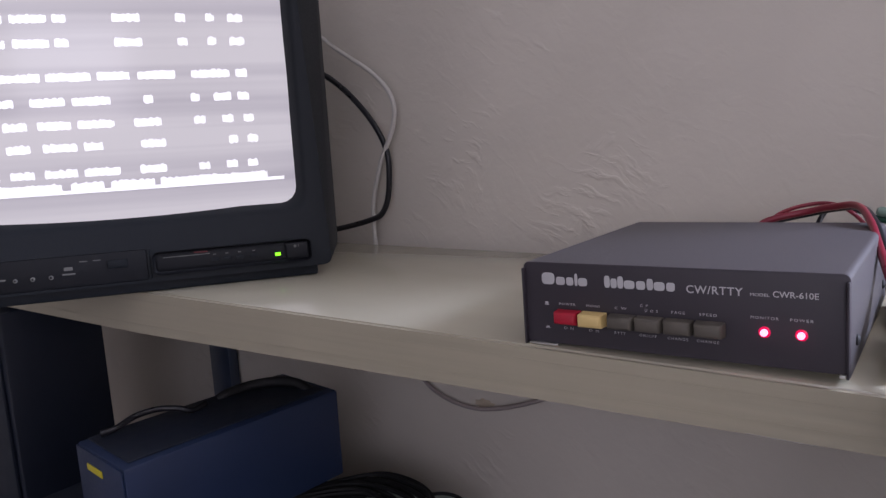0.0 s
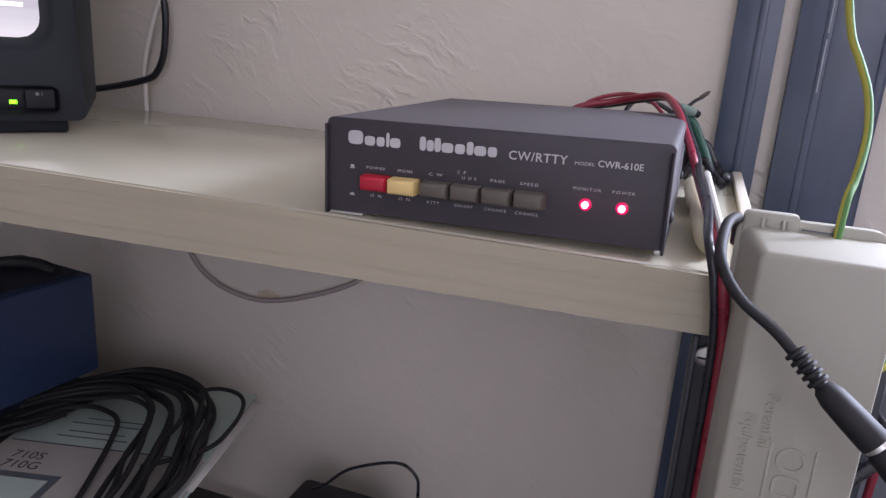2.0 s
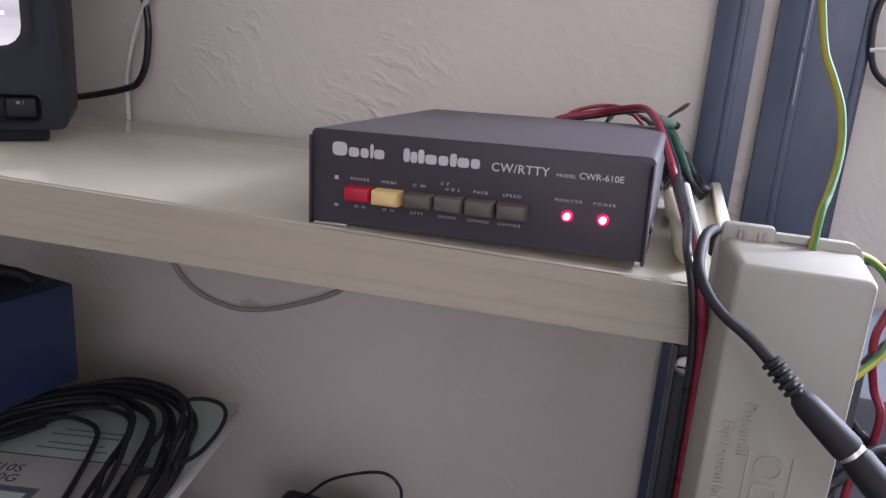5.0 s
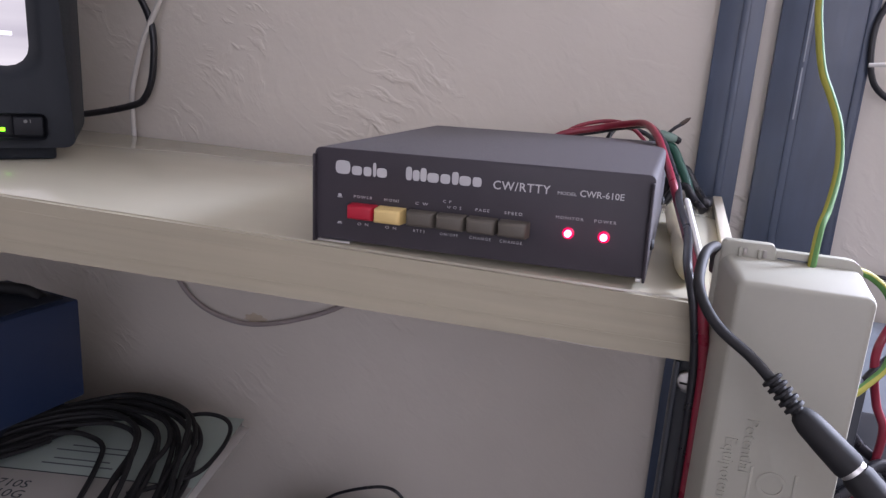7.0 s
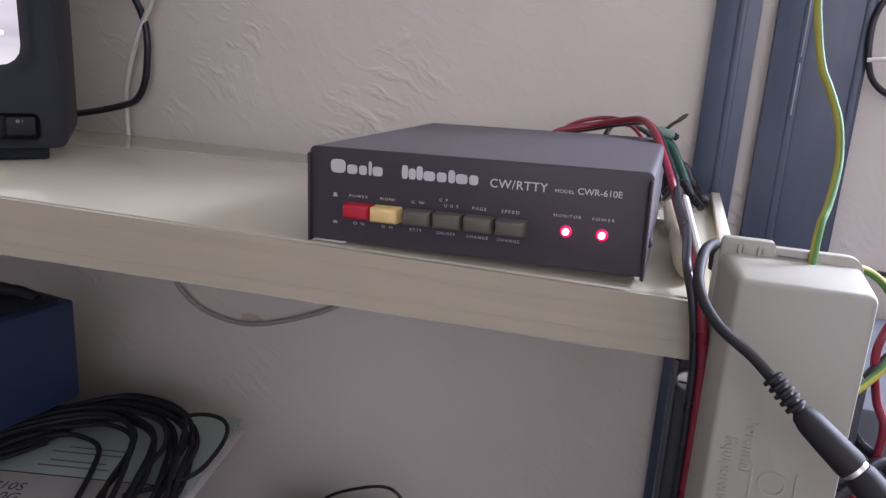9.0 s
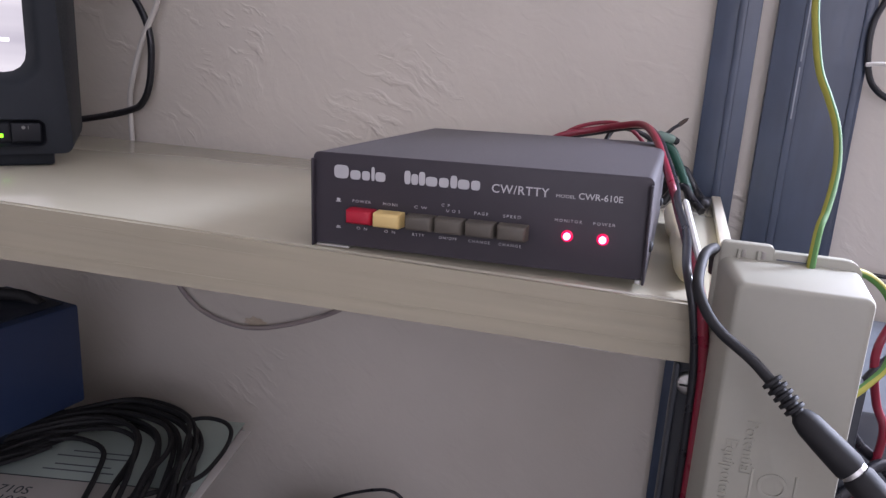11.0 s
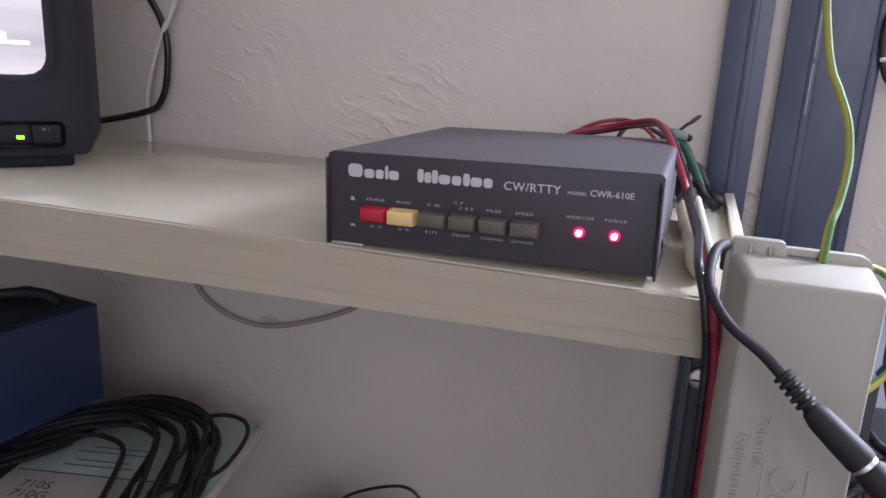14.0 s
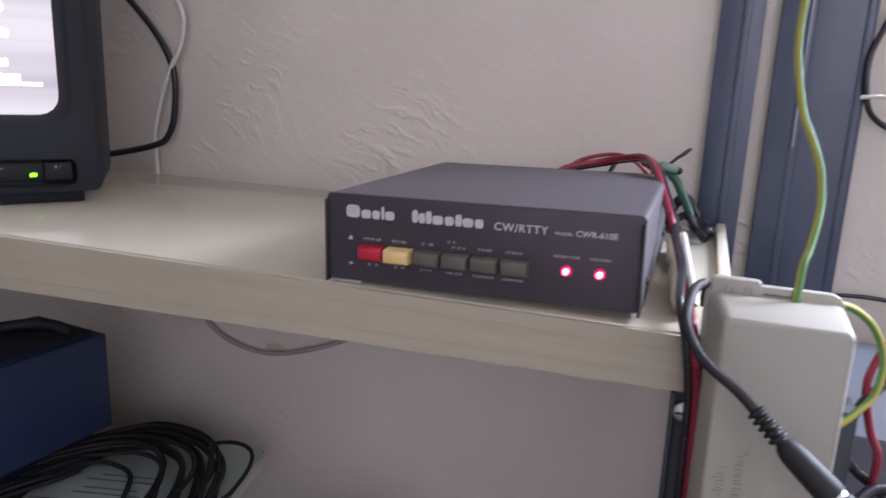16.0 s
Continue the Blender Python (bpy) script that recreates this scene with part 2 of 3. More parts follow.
def tube(points, r, n=10, steps=10, bm=None, stripe=0, twist=0.0, turned=0.0):
    line = glide(points, steps)
    bm = bm or bmesh.new()
    side = None
    rings = []
    for i, p in enumerate(line):
        w = turned + twist * i / len(line)
        d = (line[min(i + 1, len(line) - 1)] - line[max(i - 1, 0)]).normalized()
        side = d.orthogonal().normalized() if side is None else (side - d * side.dot(d)).normalized()
        up = d.cross(side)
        rings.append([p + r * (math.cos(2 * math.pi * k / n + w) * side + math.sin(2 * math.pi * k / n + w) * up) for k in range(n)])
    rows = [[bm.verts.new(p) for p in ring] for ring in rings]
    for j, (a, b) in enumerate(zip(rows, rows[1:])):
        for k in range(n):
            f = bm.faces.new((a[k], a[(k + 1) % n], b[(k + 1) % n], b[k]))
            if stripe and k < stripe:
                f.material_index = 1
    bm.faces.new(rows[0][::-1])
    bm.faces.new(rows[-1])
    return bm


def words(text, size, parent, material, m, name="lettering", align="LEFT", width=None, spread=1.0, depth=0.0001, bold=0.0, label=""):
    """Raised lettering in the built-in font; width scales it to that many metres."""
    cu = bpy.data.curves.new(name, "FONT")
    cu.body, cu.size, cu.extrude, cu.align_x, cu.space_character, cu.offset = text, size, depth, align, spread, bold
    cu.resolution_u = 3
    tmp = bpy.data.objects.new(name, cu)
    scene.collection.objects.link(tmp)
    bpy.context.view_layer.update()
    me = bpy.data.meshes.new_from_object(tmp.evaluated_get(bpy.context.evaluated_depsgraph_get()))
    bpy.data.objects.remove(tmp)
    if width:
        xs = [v.co.x for v in me.vertices]
        k = width / (max(xs) - min(xs))
        for v in me.vertices:
            v.co.x = (v.co.x - min(xs)) * k
    me.materials.clear()
    me.materials.append(material)
    ob = new(name, me)
    ob.parent = parent
    ob.matrix_local = m
    return tagged(ob, label)


# ---- room ----
solid("floor", box(X0, X1, YB, YW, -0.05, 0), FLOOR, "grey wooden floor of the room", "floor", kind="structure", smooth=False)
solid("ceiling", box(X0, X1, YB, YW, ZC, ZC + 0.1), WHITECEILING, "plain white ceiling of the room", "ceiling", kind="structure", smooth=False)
bm = box(X0 - 0.1, WIN[0], YW, YW + 0.12, -0.05, ZC + 0.1)
box(WIN[1], X1 + 0.1, YW, YW + 0.12, -0.05, ZC + 0.1, bm=bm)
box(WIN[0], WIN[1], YW, YW + 0.12, -0.05, WIN[2], bm=bm)
box(WIN[0], WIN[1], YW, YW + 0.12, WIN[3], ZC + 0.1, bm=bm)
solid("wall_north", bm, PLASTER, "off-white wall of rough trowelled plaster", "wall", kind="structure", smooth=False)
solid("wall_west", box(X0 - 0.1, X0, YB, YW, 0, ZC), PLAIN, "plain pale wall of the room", "wall", kind="structure", smooth=False)
bm = box(X0, FILL_GAP[0], YB - 0.1, YB, 0, ZC)
box(FILL_GAP[1], X1, YB - 0.1, YB, 0, ZC, bm=bm)
box(FILL_GAP[0], FILL_GAP[1], YB - 0.1, YB, 0, FILL_GAP[2], bm=bm)
box(FILL_GAP[0], FILL_GAP[1], YB - 0.1, YB, FILL_GAP[3], ZC, bm=bm)
solid("wall_south", bm, PLAIN, "plain pale wall with an opening added for the fill light", "wall", kind="structure", smooth=False)
solid("wall_east", box(X1, X1 + 0.1, YB, YW, 0, ZC), PLAIN, "plain pale wall of the room", "wall", kind="structure", smooth=False)

# ---- shelf and rack ----
shelf = thing("wall_shelf", "thick cream laminate shelf board against the plaster wall", "shelf")


def strip(y0, y1, low, high, bevel):
    """A long bar under the shelf's length; low and high are its heights at three stations."""
    bm = loft([[(x, y0, a), (x, y1, a), (x, y1, b), (x, y0, b)] for x, a, b in zip((-1.35, -0.48, 0.2515), low, high)])
    bmesh.ops.bevel(bm, geom=[e for e in bm.edges if e.calc_face_angle(0) > 0.7], offset=bevel, segments=2, profile=0.5, affect="EDGES")
    return bm


part("board", box(-1.35, 0.2515, -0.001, 0.338, 0.9680, 1.0, 0.0015), LAMINATE, shelf)
part("front_edging", strip(-0.0042, -0.0012, (0.9513, 0.9516, 0.9667), (0.9985, 0.9985, 0.9985), 0.0008), EDGING, shelf, "wood-grained cream edging strip")
part("edge_bead", box(-1.35, 0.2515, -0.0046, -0.0043, 0.9885, 0.9897), EDGING, shelf)
part("lower_edge_bead", strip(-0.0046, -0.0043, (0.9605, 0.9608, 0.9750), (0.9615, 0.9618, 0.9760), 0.00005), EDGING, shelf)
for x0, x1 in ((0.148, 0.186),):
    part("edge_line", box(x0, x1, -0.00455, -0.0035, 0.9648, 0.9652), PAGES, shelf, "thin grey line low on the edging")
bm = box(0.2430, 0.2512, 0.02, 0.336, 1.0002, 1.006, 0.001)
part("side_lip", bm, CREAM, shelf, "raised cream lip along the end")


def upright(x0, x1, y, depth, z0, z1, label, flange):
    """A painted steel upright: a C channel with its web to the front and a rib."""
    th = thing("rack_upright", label, "upright", group="rack uprights")
    w = 0.003
    bm = box(x0, x1, y, y + w, z0, z1, 0.0008)
    part("web", bm, BLACKSTEEL, th)
    part("side_flange", box(x0, x0 + w, y + w, y + depth, z0, z1, 0.0006), BLACKSTEEL, th)
    part("side_flange", box(x1 - w, x1, y + w, y + depth, z0, z1, 0.0006), BLACKSTEEL, th)
    for f in flange:
        part("rib", box(f - 0.0035, f + 0.0035, y - 0.0009, y, z0, z1, 0.0008), BLACKSTEEL, th)
    return th


upright(0.2235, 0.2624, 0.349, 0.012, 0.0, 2.2, "dark blue-black painted steel upright against the wall", (0.2465,))
wide = upright(0.2762, 0.3542, 0.349, 0.012, 0.0, 2.2, "wide dark blue-black painted steel upright with a painted glint on one rib", (0.3013, 0.3488))
# slivers of pale colour drawn for the window's reflection along the rib
for z0, z1 in ((1.082, 1.128), (1.133, 1.26)):
    bm = box(0.3004, 0.3017, 0.3474, 0.3480, z0, z1, 0.0002)
    part("edge_glint", bm, RIBGLINT, wide, "pale strip standing in for the window's reflection on the rib")
upright(-0.852, -0.799, 0.337, 0.02, 0.0, 2.2, "dark steel upright behind the shelf, in shadow", ())
leg = thing("shelf_leg", "black steel leg under the shelf end with a zinc bolt", "shelf leg")
part("channel", box(0.2215, 0.2475, 0.0, 0.024, 0.0, 0.9679, 0.0012), SHADEDSTEEL, leg)
part("edge_rib", box(0.2215, 0.2245, -0.004, 0.0, 0.0, 0.9650, 0.001), SHADEDSTEEL, leg)
bolt = part("bolt", rod((0.2295, 0.0, 0.954), (0.2295, -0.006, 0.954), [(0, 0.0062), (0.6, 0.0062), (0.85, 0.005), (1, 0.002)]), STEEL, leg, "zinc bolt head")
part("slot", box(0.2250, 0.2340, -0.0064, -0.0058, 0.9535, 0.9545), BLACKRUBBER, bolt)

# ---- decoder unit ----
DM = pose(0, 0, 1.0, 0, -1.15, 0)
dec = thing("signal_decoder", "grey and black radio decoder box on the shelf edge", "decoder", DM)
DW, DH, DD, T = 0.2, 0.058, 0.217, 0.0013
prof = []
for cx, cz, a0 in ((0.004, DH - 0.004, 180), (DW - 0.004, DH - 0.004, 90)):
    for k in range(5):
        a = radians(a0 - k * 22.5)
        prof.append((cx + 0.004 * math.cos(a), cz + 0.004 * math.sin(a)))
outer = [(0, 0.0)] + prof + [(DW, 0.0)]
inner = []
for x, z in outer:
    inner.append((T + (x / DW) * (DW - 2 * T), z * (DH - T) / DH))
bm = bmesh.new()
ringpts = outer + inner[::-1]
front = [bm.verts.new((x, 0.0047, z)) for x, z in ringpts]
back = [bm.verts.new((x, DD, z)) for x, z in ringpts]
n = len(ringpts)
for i in range(n):
    j = (i + 1) % n
    bm.faces.new((front[i], front[j], back[j], back[i]))
for ring in (front, back):
    for i in range(n // 2 - 1):
        bm.faces.new((ring[i], ring[i + 1], ring[n - 2 - i], ring[n - 1 - i]))
part("cover", bm, COVER, dec, "grey painted folded steel cover")
lip = [(0.0, 0.0022)] + prof + [(DW, 0.0022)]
panel = part("front_panel", loft([[(x, 0.0046, z) for x, z in lip], [(x, 0.0034, z) for x, z in lip], [(0.0004 + x * (1 - 0.0008 / DW), 0.003, z - 0.0004) for x, z in lip]]), PANEL, dec, "matt black front panel with silver print")
for x0, x1 in ((0.0001, 0.0016), (DW - 0.0016, DW - 0.0001)):
    part("panel_flange", box(x0, x1, -0.0005, 0.0062, 0.0, DH - 0.004, 0.0005), PANEL, dec)
part("base_plate", box(T + 0.0008, DW - T - 0.0008, 0.012, DD - 0.001, 0.0002, 0.0016, 0.0003), STEEL, dec, "bare metal base")
part("base_lip", box(0.0030, 0.0250, 0.0008, 0.0120, 0.0003, 0.0017, 0.0003), STEEL, dec, "bright bent lip of the base")
part("base_lip", box(DW - 0.0050, DW - 0.0022, 0.0006, 0.0120, 0.0003, 0.0022, 0.0003), STEEL, dec)
part("back_plate", box(T + 0.0002, DW - T - 0.0002, DD - 0.003, DD - 0.0012, 0.002, DH - T, 0.0003), COVER, dec)
for y in (0.03, 0.19):
    part("cover_screw", rod((DW, y, 0.015), (DW + 0.002, y, 0.015), [(0, 0.0034), (0.5, 0.0032), (1, 0.0018)], 12), BLACKRUBBER, dec)
keys = [(0.0252, REDKEY, "red push key", 0.0), (0.0435, YELLOWKEY, "pale yellow push key", 0.002), (0.0630, GREYKEY, "", 0.0), (0.0812, GREYKEY, "", 0.0), (0.0995, GREYKEY, "", 0.0), (0.1180, GREYKEY, "", 0.0)]
for x, mm, lab, out in keys:
    w, z0, z1 = 0.0172, 0.0170, 0.0262
    y0, y1 = -0.0065 - out, 0.003
    rings = []
    for y, g in ((y1, 0.0), (y0 + 0.002, 0.0004), (y0, 0.0016)):
        rings.append([(x + g, y, z0 + g), (x + w - g, y, z0 + g), (x + w - g, y, z1 - g), (x + g, y, z1 - g)])
    bm = loft(rings)
    bmesh.ops.bevel(bm, geom=[ed for ed in bm.edges], offset=0.0003, segments=1, affect="EDGES")
    part("push_key", bm, mm, dec, lab)
for x in (0.1566, 0.1760):
    led = part("indicator_lamp", rod((x, 0.003, 0.0222), (x, -0.0012, 0.0222), [(0, 0.0020), (0.6, 0.0020), (0.85, 0.0016), (1, 0.0008)], 16), LEDRED, dec, "glowing red lamp")
    part("lamp_halo", rod((x, 0.003, 0.0222), (x, 0.0024, 0.0222), [(0, 0.0034), (0.5, 0.0034), (1, 0.0029)], 16), LEDHALO, led)


def label_at(x, z, text, h, width=None, align="LEFT", bold=0.0, spread=1.0):
    words(text, h / 0.7, dec, PRINT, pose(x, 0.0028, z, 90), align=align, width=width, bold=bold, spread=spread)


label_at(0.1125, 0.0428, "CW/RTTY", 0.0048, 0.0325, bold=0.00006, spread=1.1)
label_at(0.1490, 0.0432, "MODEL", 0.0018, 0.0105)
label_at(0.1612, 0.0432, "CWR-610E", 0.0035, 0.0235, bold=0.00005)
for x0, x1, z, text in ((0.0265, 0.0385, 0.0290, "POWER"), (0.0465, 0.0555, 0.0290, "MONI"), (0.0662, 0.0742, 0.0290, "C W"), (0.0832, 0.0882, 0.0318, "C P"),
                        (0.0862, 0.0945, 0.0288, "U O S"), (0.1030, 0.1112, 0.0290, "PAGE"), (0.1200, 0.1302, 0.0290, "SPEED"),
                        (0.0292, 0.0362, 0.0124, "O N"), (0.0475, 0.0545, 0.0124, "O N"), (0.0655, 0.0730, 0.0124, "RTTY"), (0.0822, 0.0932, 0.0124, "ON/OFF"),
                        (0.1002, 0.1130, 0.0124, "CHANGE"), (0.1182, 0.1312, 0.0124, "CHANGE"), (0.1492, 0.1642, 0.0298, "MONITOR"), (0.1702, 0.1820, 0.0298, "POWER")):
    label_at(x0, z, text, 0.0017, x1 - x0, bold=-0.00001, spread=1.35)
# key-out and key-in signs
for z, tall in ((0.0285, 0.0014), (0.0122, 0.0006)):
    bm = box(0.0155, 0.0188, 0.0026, 0.0029, z, z + 0.0004)
    box(0.0161, 0.0182, 0.0026, 0.0029, z + 0.0006, z + 0.0008 + tall, bm=bm)
    part("key_sign", bm, PRINT, dec)
# the trade mark: plain lozenges and slabs, one for each letter's place
def lozenge(x, w, h, k=20):
    """A flat rounded slab with straight feet."""
    rings = []
    for y, g in ((0.0030, 0.0), (0.0028, 0.0002)):
        ring = []
        for q in range(k):
            a = 2 * math.pi * q / k
            c, d = math.cos(a), math.sin(a)
            sx, sz = abs(c) ** 0.55 * (1 if c > 0 else -1), abs(d) ** 0.7 * (1 if d > 0 else -1)
            ring.append((x + w / 2 + (w / 2 - g) * sx, y, 0.0428 + h / 2 + (h / 2 - g) * sz))
        rings.append(ring)
    part("mark_shape", loft(rings), PRINT, dec)


for x, widths in ((0.0140, ((0.0098, 8.2), (0.0068, 5.6), (0.0052, 5.6), (0.0022, 8.4), (0.0066, 5.6))), (0.0595, ((0.0040, 8.0), (0.0044, 6.4), (0.0040, 8.0), (0.0072, 5.6), (0.0060, 5.6), (0.0042, 7.4), (0.0070, 5.6), (0.0054, 5.6)))):
    for w, h in widths:
        lozenge(x, w, h / 1000)
        x += w + (0.0003 if w < 0.0045 else 0.0009)

# ---- television ----
TVM = Matrix.Translation((-0.353, 0.124, 0)) @ Matrix.Rotation(math.atan2(0.79, 0.61), 4, "Z")
tv = thing("television", "small black tube television showing bright text, on the shelf", "television", TVM)
SW, SZ0, SZ1 = 0.36, 1.084, 1.356


def rect(x0, x1, z0, z1, y, r, k=5):
    out = []
    for cx, cz, a0 in ((x1 - r, z1 - r, 0), (x0 + r, z1 - r, 90), (x0 + r, z0 + r, 180), (x1 - r, z0 + r, 270)):
        for i in range(k):
            a = radians(a0 + 90 * i / (k - 1))
            out.append((cx + r * math.cos(a), y, cz + r * math.sin(a)))
    return out


bez = loft([rect(-SW, 0, SZ0, SZ1, 0.012, 0.018), rect(-SW - 0.006, 0.006, SZ0 - 0.006, SZ1 + 0.006, 0.001, 0.02), rect(-SW - 0.012, 0.011, SZ0 - 0.012, SZ1 + 0.012, -0.003, 0.02),
            [(x + (0.022 * (1 - (z - 1.01) / 0.08) if x > 0 and z < 1.09 else 0), y, z) for x, y, z in rect(-SW - 0.03, 0.013, 1.012, SZ1 + 0.03, -0.003, 0.012)], rect(-SW - 0.05, 0.046, 1.021, SZ1 + 0.045, 0.042, 0.012),
            rect(-SW - 0.05, 0.046, 1.021, SZ1 + 0.045, 0.075, 0.012)], close=False)
part("bezel", bez, TVBODY, tv, "matt black front frame")
part("cabinet", loft([rect(-SW - 0.042, 0.033, 1.022, SZ1 + 0.042, 0.07, 0.012), rect(-SW - 0.038, 0.029, 1.018, SZ1 + 0.038, 0.13, 0.02), rect(-SW + 0.02, -0.05, 1.02, SZ1 - 0.02, 0.235, 0.03), rect(-SW + 0.05, -0.08, 1.03, SZ1 - 0.06, 0.262, 0.03)]), TVBODY, tv)
part("foot", box(-0.37, 0.016, 0.004, 0.14, 1.0005, 1.0185, 0.003), TVBODY, tv)
bm = bmesh.new()
G = 20
grid = [[bm.verts.new((-SW * (1.03 - 1.06 * i / G), 0.011 - 0.016 * (1 - (2 * i / G - 1) ** 2) - 0.010 * (1 - (2 * j / G - 1) ** 2) + 0.012, SZ0 - 0.008 + (SZ1 - SZ0 + 0.016) * j / G)) for j in range(G + 1)] for i in range(G + 1)]
for i in range(G):
    for j in range(G):
        bm.faces.new((grid[i][j], grid[i + 1][j], grid[i + 1][j + 1], grid[i][j + 1]))


def screen_mat():
    m, t, b = nodes_of("lit_screen")
    N, L = t.nodes.new, t.links.new
    geo = N("ShaderNodeNewGeometry")
    mp = N("ShaderNodeMapping")
    mp.inputs["Scale"].default_value = (0.6, 0.6, 34)
    L(geo.outputs["Position"], mp.inputs["Vector"])
    nz = N("ShaderNodeTexNoise")
    nz.inputs["Scale"].default_value, nz.inputs["Detail"].default_value = 1.0, 3
    L(mp.outputs[0], nz.inputs["Vector"])
    ramp = N("ShaderNodeValToRGB")
    ramp.color_ramp.elements[0].position, ramp.color_ramp.elements[0].color = 0.36, (0.60, 0.55, 0.66, 1)
    ramp.color_ramp.elements[1].position, ramp.color_ramp.elements[1].color = 0.62, (0.86, 0.80, 0.90, 1)
    L(nz.outputs[0], ramp.inputs[0])
    b.inputs["Base Color"].default_value = (0.02, 0.02, 0.02, 1)
    b.inputs["Roughness"].default_value = 0.15
    L(ramp.outputs[0], b.inputs["Emission Color"])
    b.inputs["Emission Strength"].default_value = 1.0
    return m


part("screen", bm, screen_mat(), tv, "lit screen with pale bands")
LIT = glow("lit_text", (0.96, 0.94, 1.0), 1.02)


def screen_y(x, z):
    i, j = (x / SW + 1.03) / 1.06, (z - SZ0 + 0.008) / (SZ1 - SZ0 + 0.016)
    return 0.023 - 0.016 * (1 - (2 * i - 1) ** 2) - 0.010 * (1 - (2 * j - 1) ** 2) - 0.0012


rows = [(1.325, "upper"), (1.302, "upper"), (1.279, "upper"), (1.255, "upper"), (1.222, "heading"), (1.198, "short"), (1.175, "lower"), (1.153, "gap"), (1.127, "lower"), (1.113, "foot")]
SPANS = {
    "upper": [(-0.345, -0.30), (-0.29, -0.267), (-0.2605, -0.2275), (-0.2225, -0.210), (-0.168, -0.142), (-0.108, -0.0985), (-0.0785, -0.070), (-0.0565, -0.0415)],
    "heading": [(-0.34, -0.29), (-0.283, -0.24), (-0.235, -0.194), (-0.188, -0.158), (-0.15, -0.114), (-0.098, -0.060), (-0.0535, -0.042)],
    "short": [(-0.345, -0.30), (-0.29, -0.267), (-0.2525, -0.2205), (-0.214, -0.1785), (-0.147, -0.138), (-0.101, -0.0925), (-0.078, -0.0605), (-0.0535, -0.042)],
    "lower": [(-0.34, -0.29), (-0.28, -0.258), (-0.2485, -0.218), (-0.2115, -0.1775), (-0.1585, -0.1325), (-0.100, -0.089), (-0.0715, -0.0605), (-0.0495, -0.039)],
    "gap": [(-0.34, -0.29), (-0.28, -0.258), (-0.2465, -0.215), (-0.2085, -0.191), (-0.1545, -0.1305), (-0.067, -0.0575), (-0.0475, -0.0365)],
    "foot": [(-0.34, -0.235), (-0.226, -0.195), (-0.188, -0.146), (-0.14, -0.03)],
}
rnd = random.Random(4)
for z, form in rows:
    bm = bmesh.new()
    spans = SPANS[form]
    for a, b2 in spans:
        n = max(4, round((b2 - a) / 0.0016))
        last = None
        for k in range(n + 1):
            # glyphs run into one another: uneven tops and feet, with a waist between letters
            thin = k % 4 == 0 or k == n
            lo = z + (rnd.uniform(0.0002, 0.0018) if thin else rnd.uniform(-0.0004, 0.0008))
            hi = z + (rnd.uniform(0.0062, 0.0082) if thin else rnd.uniform(0.0072, 0.0092))
            x = a + (b2 - a) * k / n
            pair = [bm.verts.new((x, screen_y(x, pz), pz)) for pz in (lo, hi)]
            if last:
                bm.faces.new((last[0], pair[0], pair[1], last[1]))
            last = pair
    tagged(part("text_row", bm, LIT, tv, "row of glowing characters"), kind="stuff")
bm = bmesh.new()
edge = [[bm.verts.new((-0.352 + 0.017 * i, screen_y(-0.352 + 0.017 * i, z), z)) for z in (1.1105, 1.1140)] for i in range(21)]
for a, b2 in zip(edge, edge[1:]):
    bm.faces.new((a[0], b2[0], b2[1], a[1]))
part("bright_line", bm, LIT, tv, "white line under the text")
part("control_panel", box(-0.157, 0.009, -0.0045, -0.002, 1.0195, 1.0435, 0.006, 3), TVDARK, tv, "dark recessed control strip")
part("flap_panel", box(-0.335, -0.1625, -0.0042, -0.002, 1.0150, 1.0480, 0.0015), TVDARK, tv, "dark hinged flap over the front sockets")
part("flap_hinge", box(-0.1610, -0.1590, -0.0046, -0.002, 1.0160, 1.0470, 0.0006), TVBODY, tv)
part("power_light", box(-0.0306, -0.0246, -0.0056, -0.0044, 1.0274, 1.0309, 0.0004), LEDGREEN, tv, "lit green power light")
part("rail", box(-0.1464, -0.0990, -0.0050, -0.0044, 1.0366, 1.0374, 0.0002), TVPRINT, tv, "thin pale line over the keys")
part("badge", box(-0.1150, -0.1010, -0.0050, -0.0044, 1.0388, 1.0404, 0.0002), DULLRED, tv, "small dull red badge")
for x in (-0.0943, -0.0815, -0.0680, -0.0530):
    part("channel_key", box(x - 0.0042, x + 0.0042, -0.0060, -0.0044, 1.0285, 1.0325, 0.0008), TVBODY, tv)
    part("key_print", box(x - 0.0016, x + 0.0016, -0.0047, -0.0044, 1.0352, 1.0362), TVPRINT, tv)
key = part("power_key", box(-0.0190, 0.0060, -0.0066, -0.0040, 1.0225, 1.0410, 0.0024, 3), TVDARK, tv, "rounded dark power key")
bm = rod((-0.0085, -0.0066, 1.0365), (-0.0085, -0.0069, 1.0365), [(0, 0.0016), (1, 0.0016)], 12)
box(-0.0050, -0.0044, -0.0069, -0.0066, 1.0350, 1.0380, bm=bm)
part("power_sign", bm, TVPRINT, key)
for x, r in ((-0.2876, 0.0022), (-0.2717, 0.0024), (-0.2548, 0.0024)):
    jack = part("jack", rod((x, -0.0040, 1.0275), (x, -0.0056, 1.0275), [(0, r), (1, r * 0.85)], 12), TVPRINT, tv)
    part("jack_hole", rod((x, -0.0054, 1.0275), (x, -0.0058, 1.0275), [(0, r * 0.45), (1, r * 0.45)], 10), TVDARK, jack)
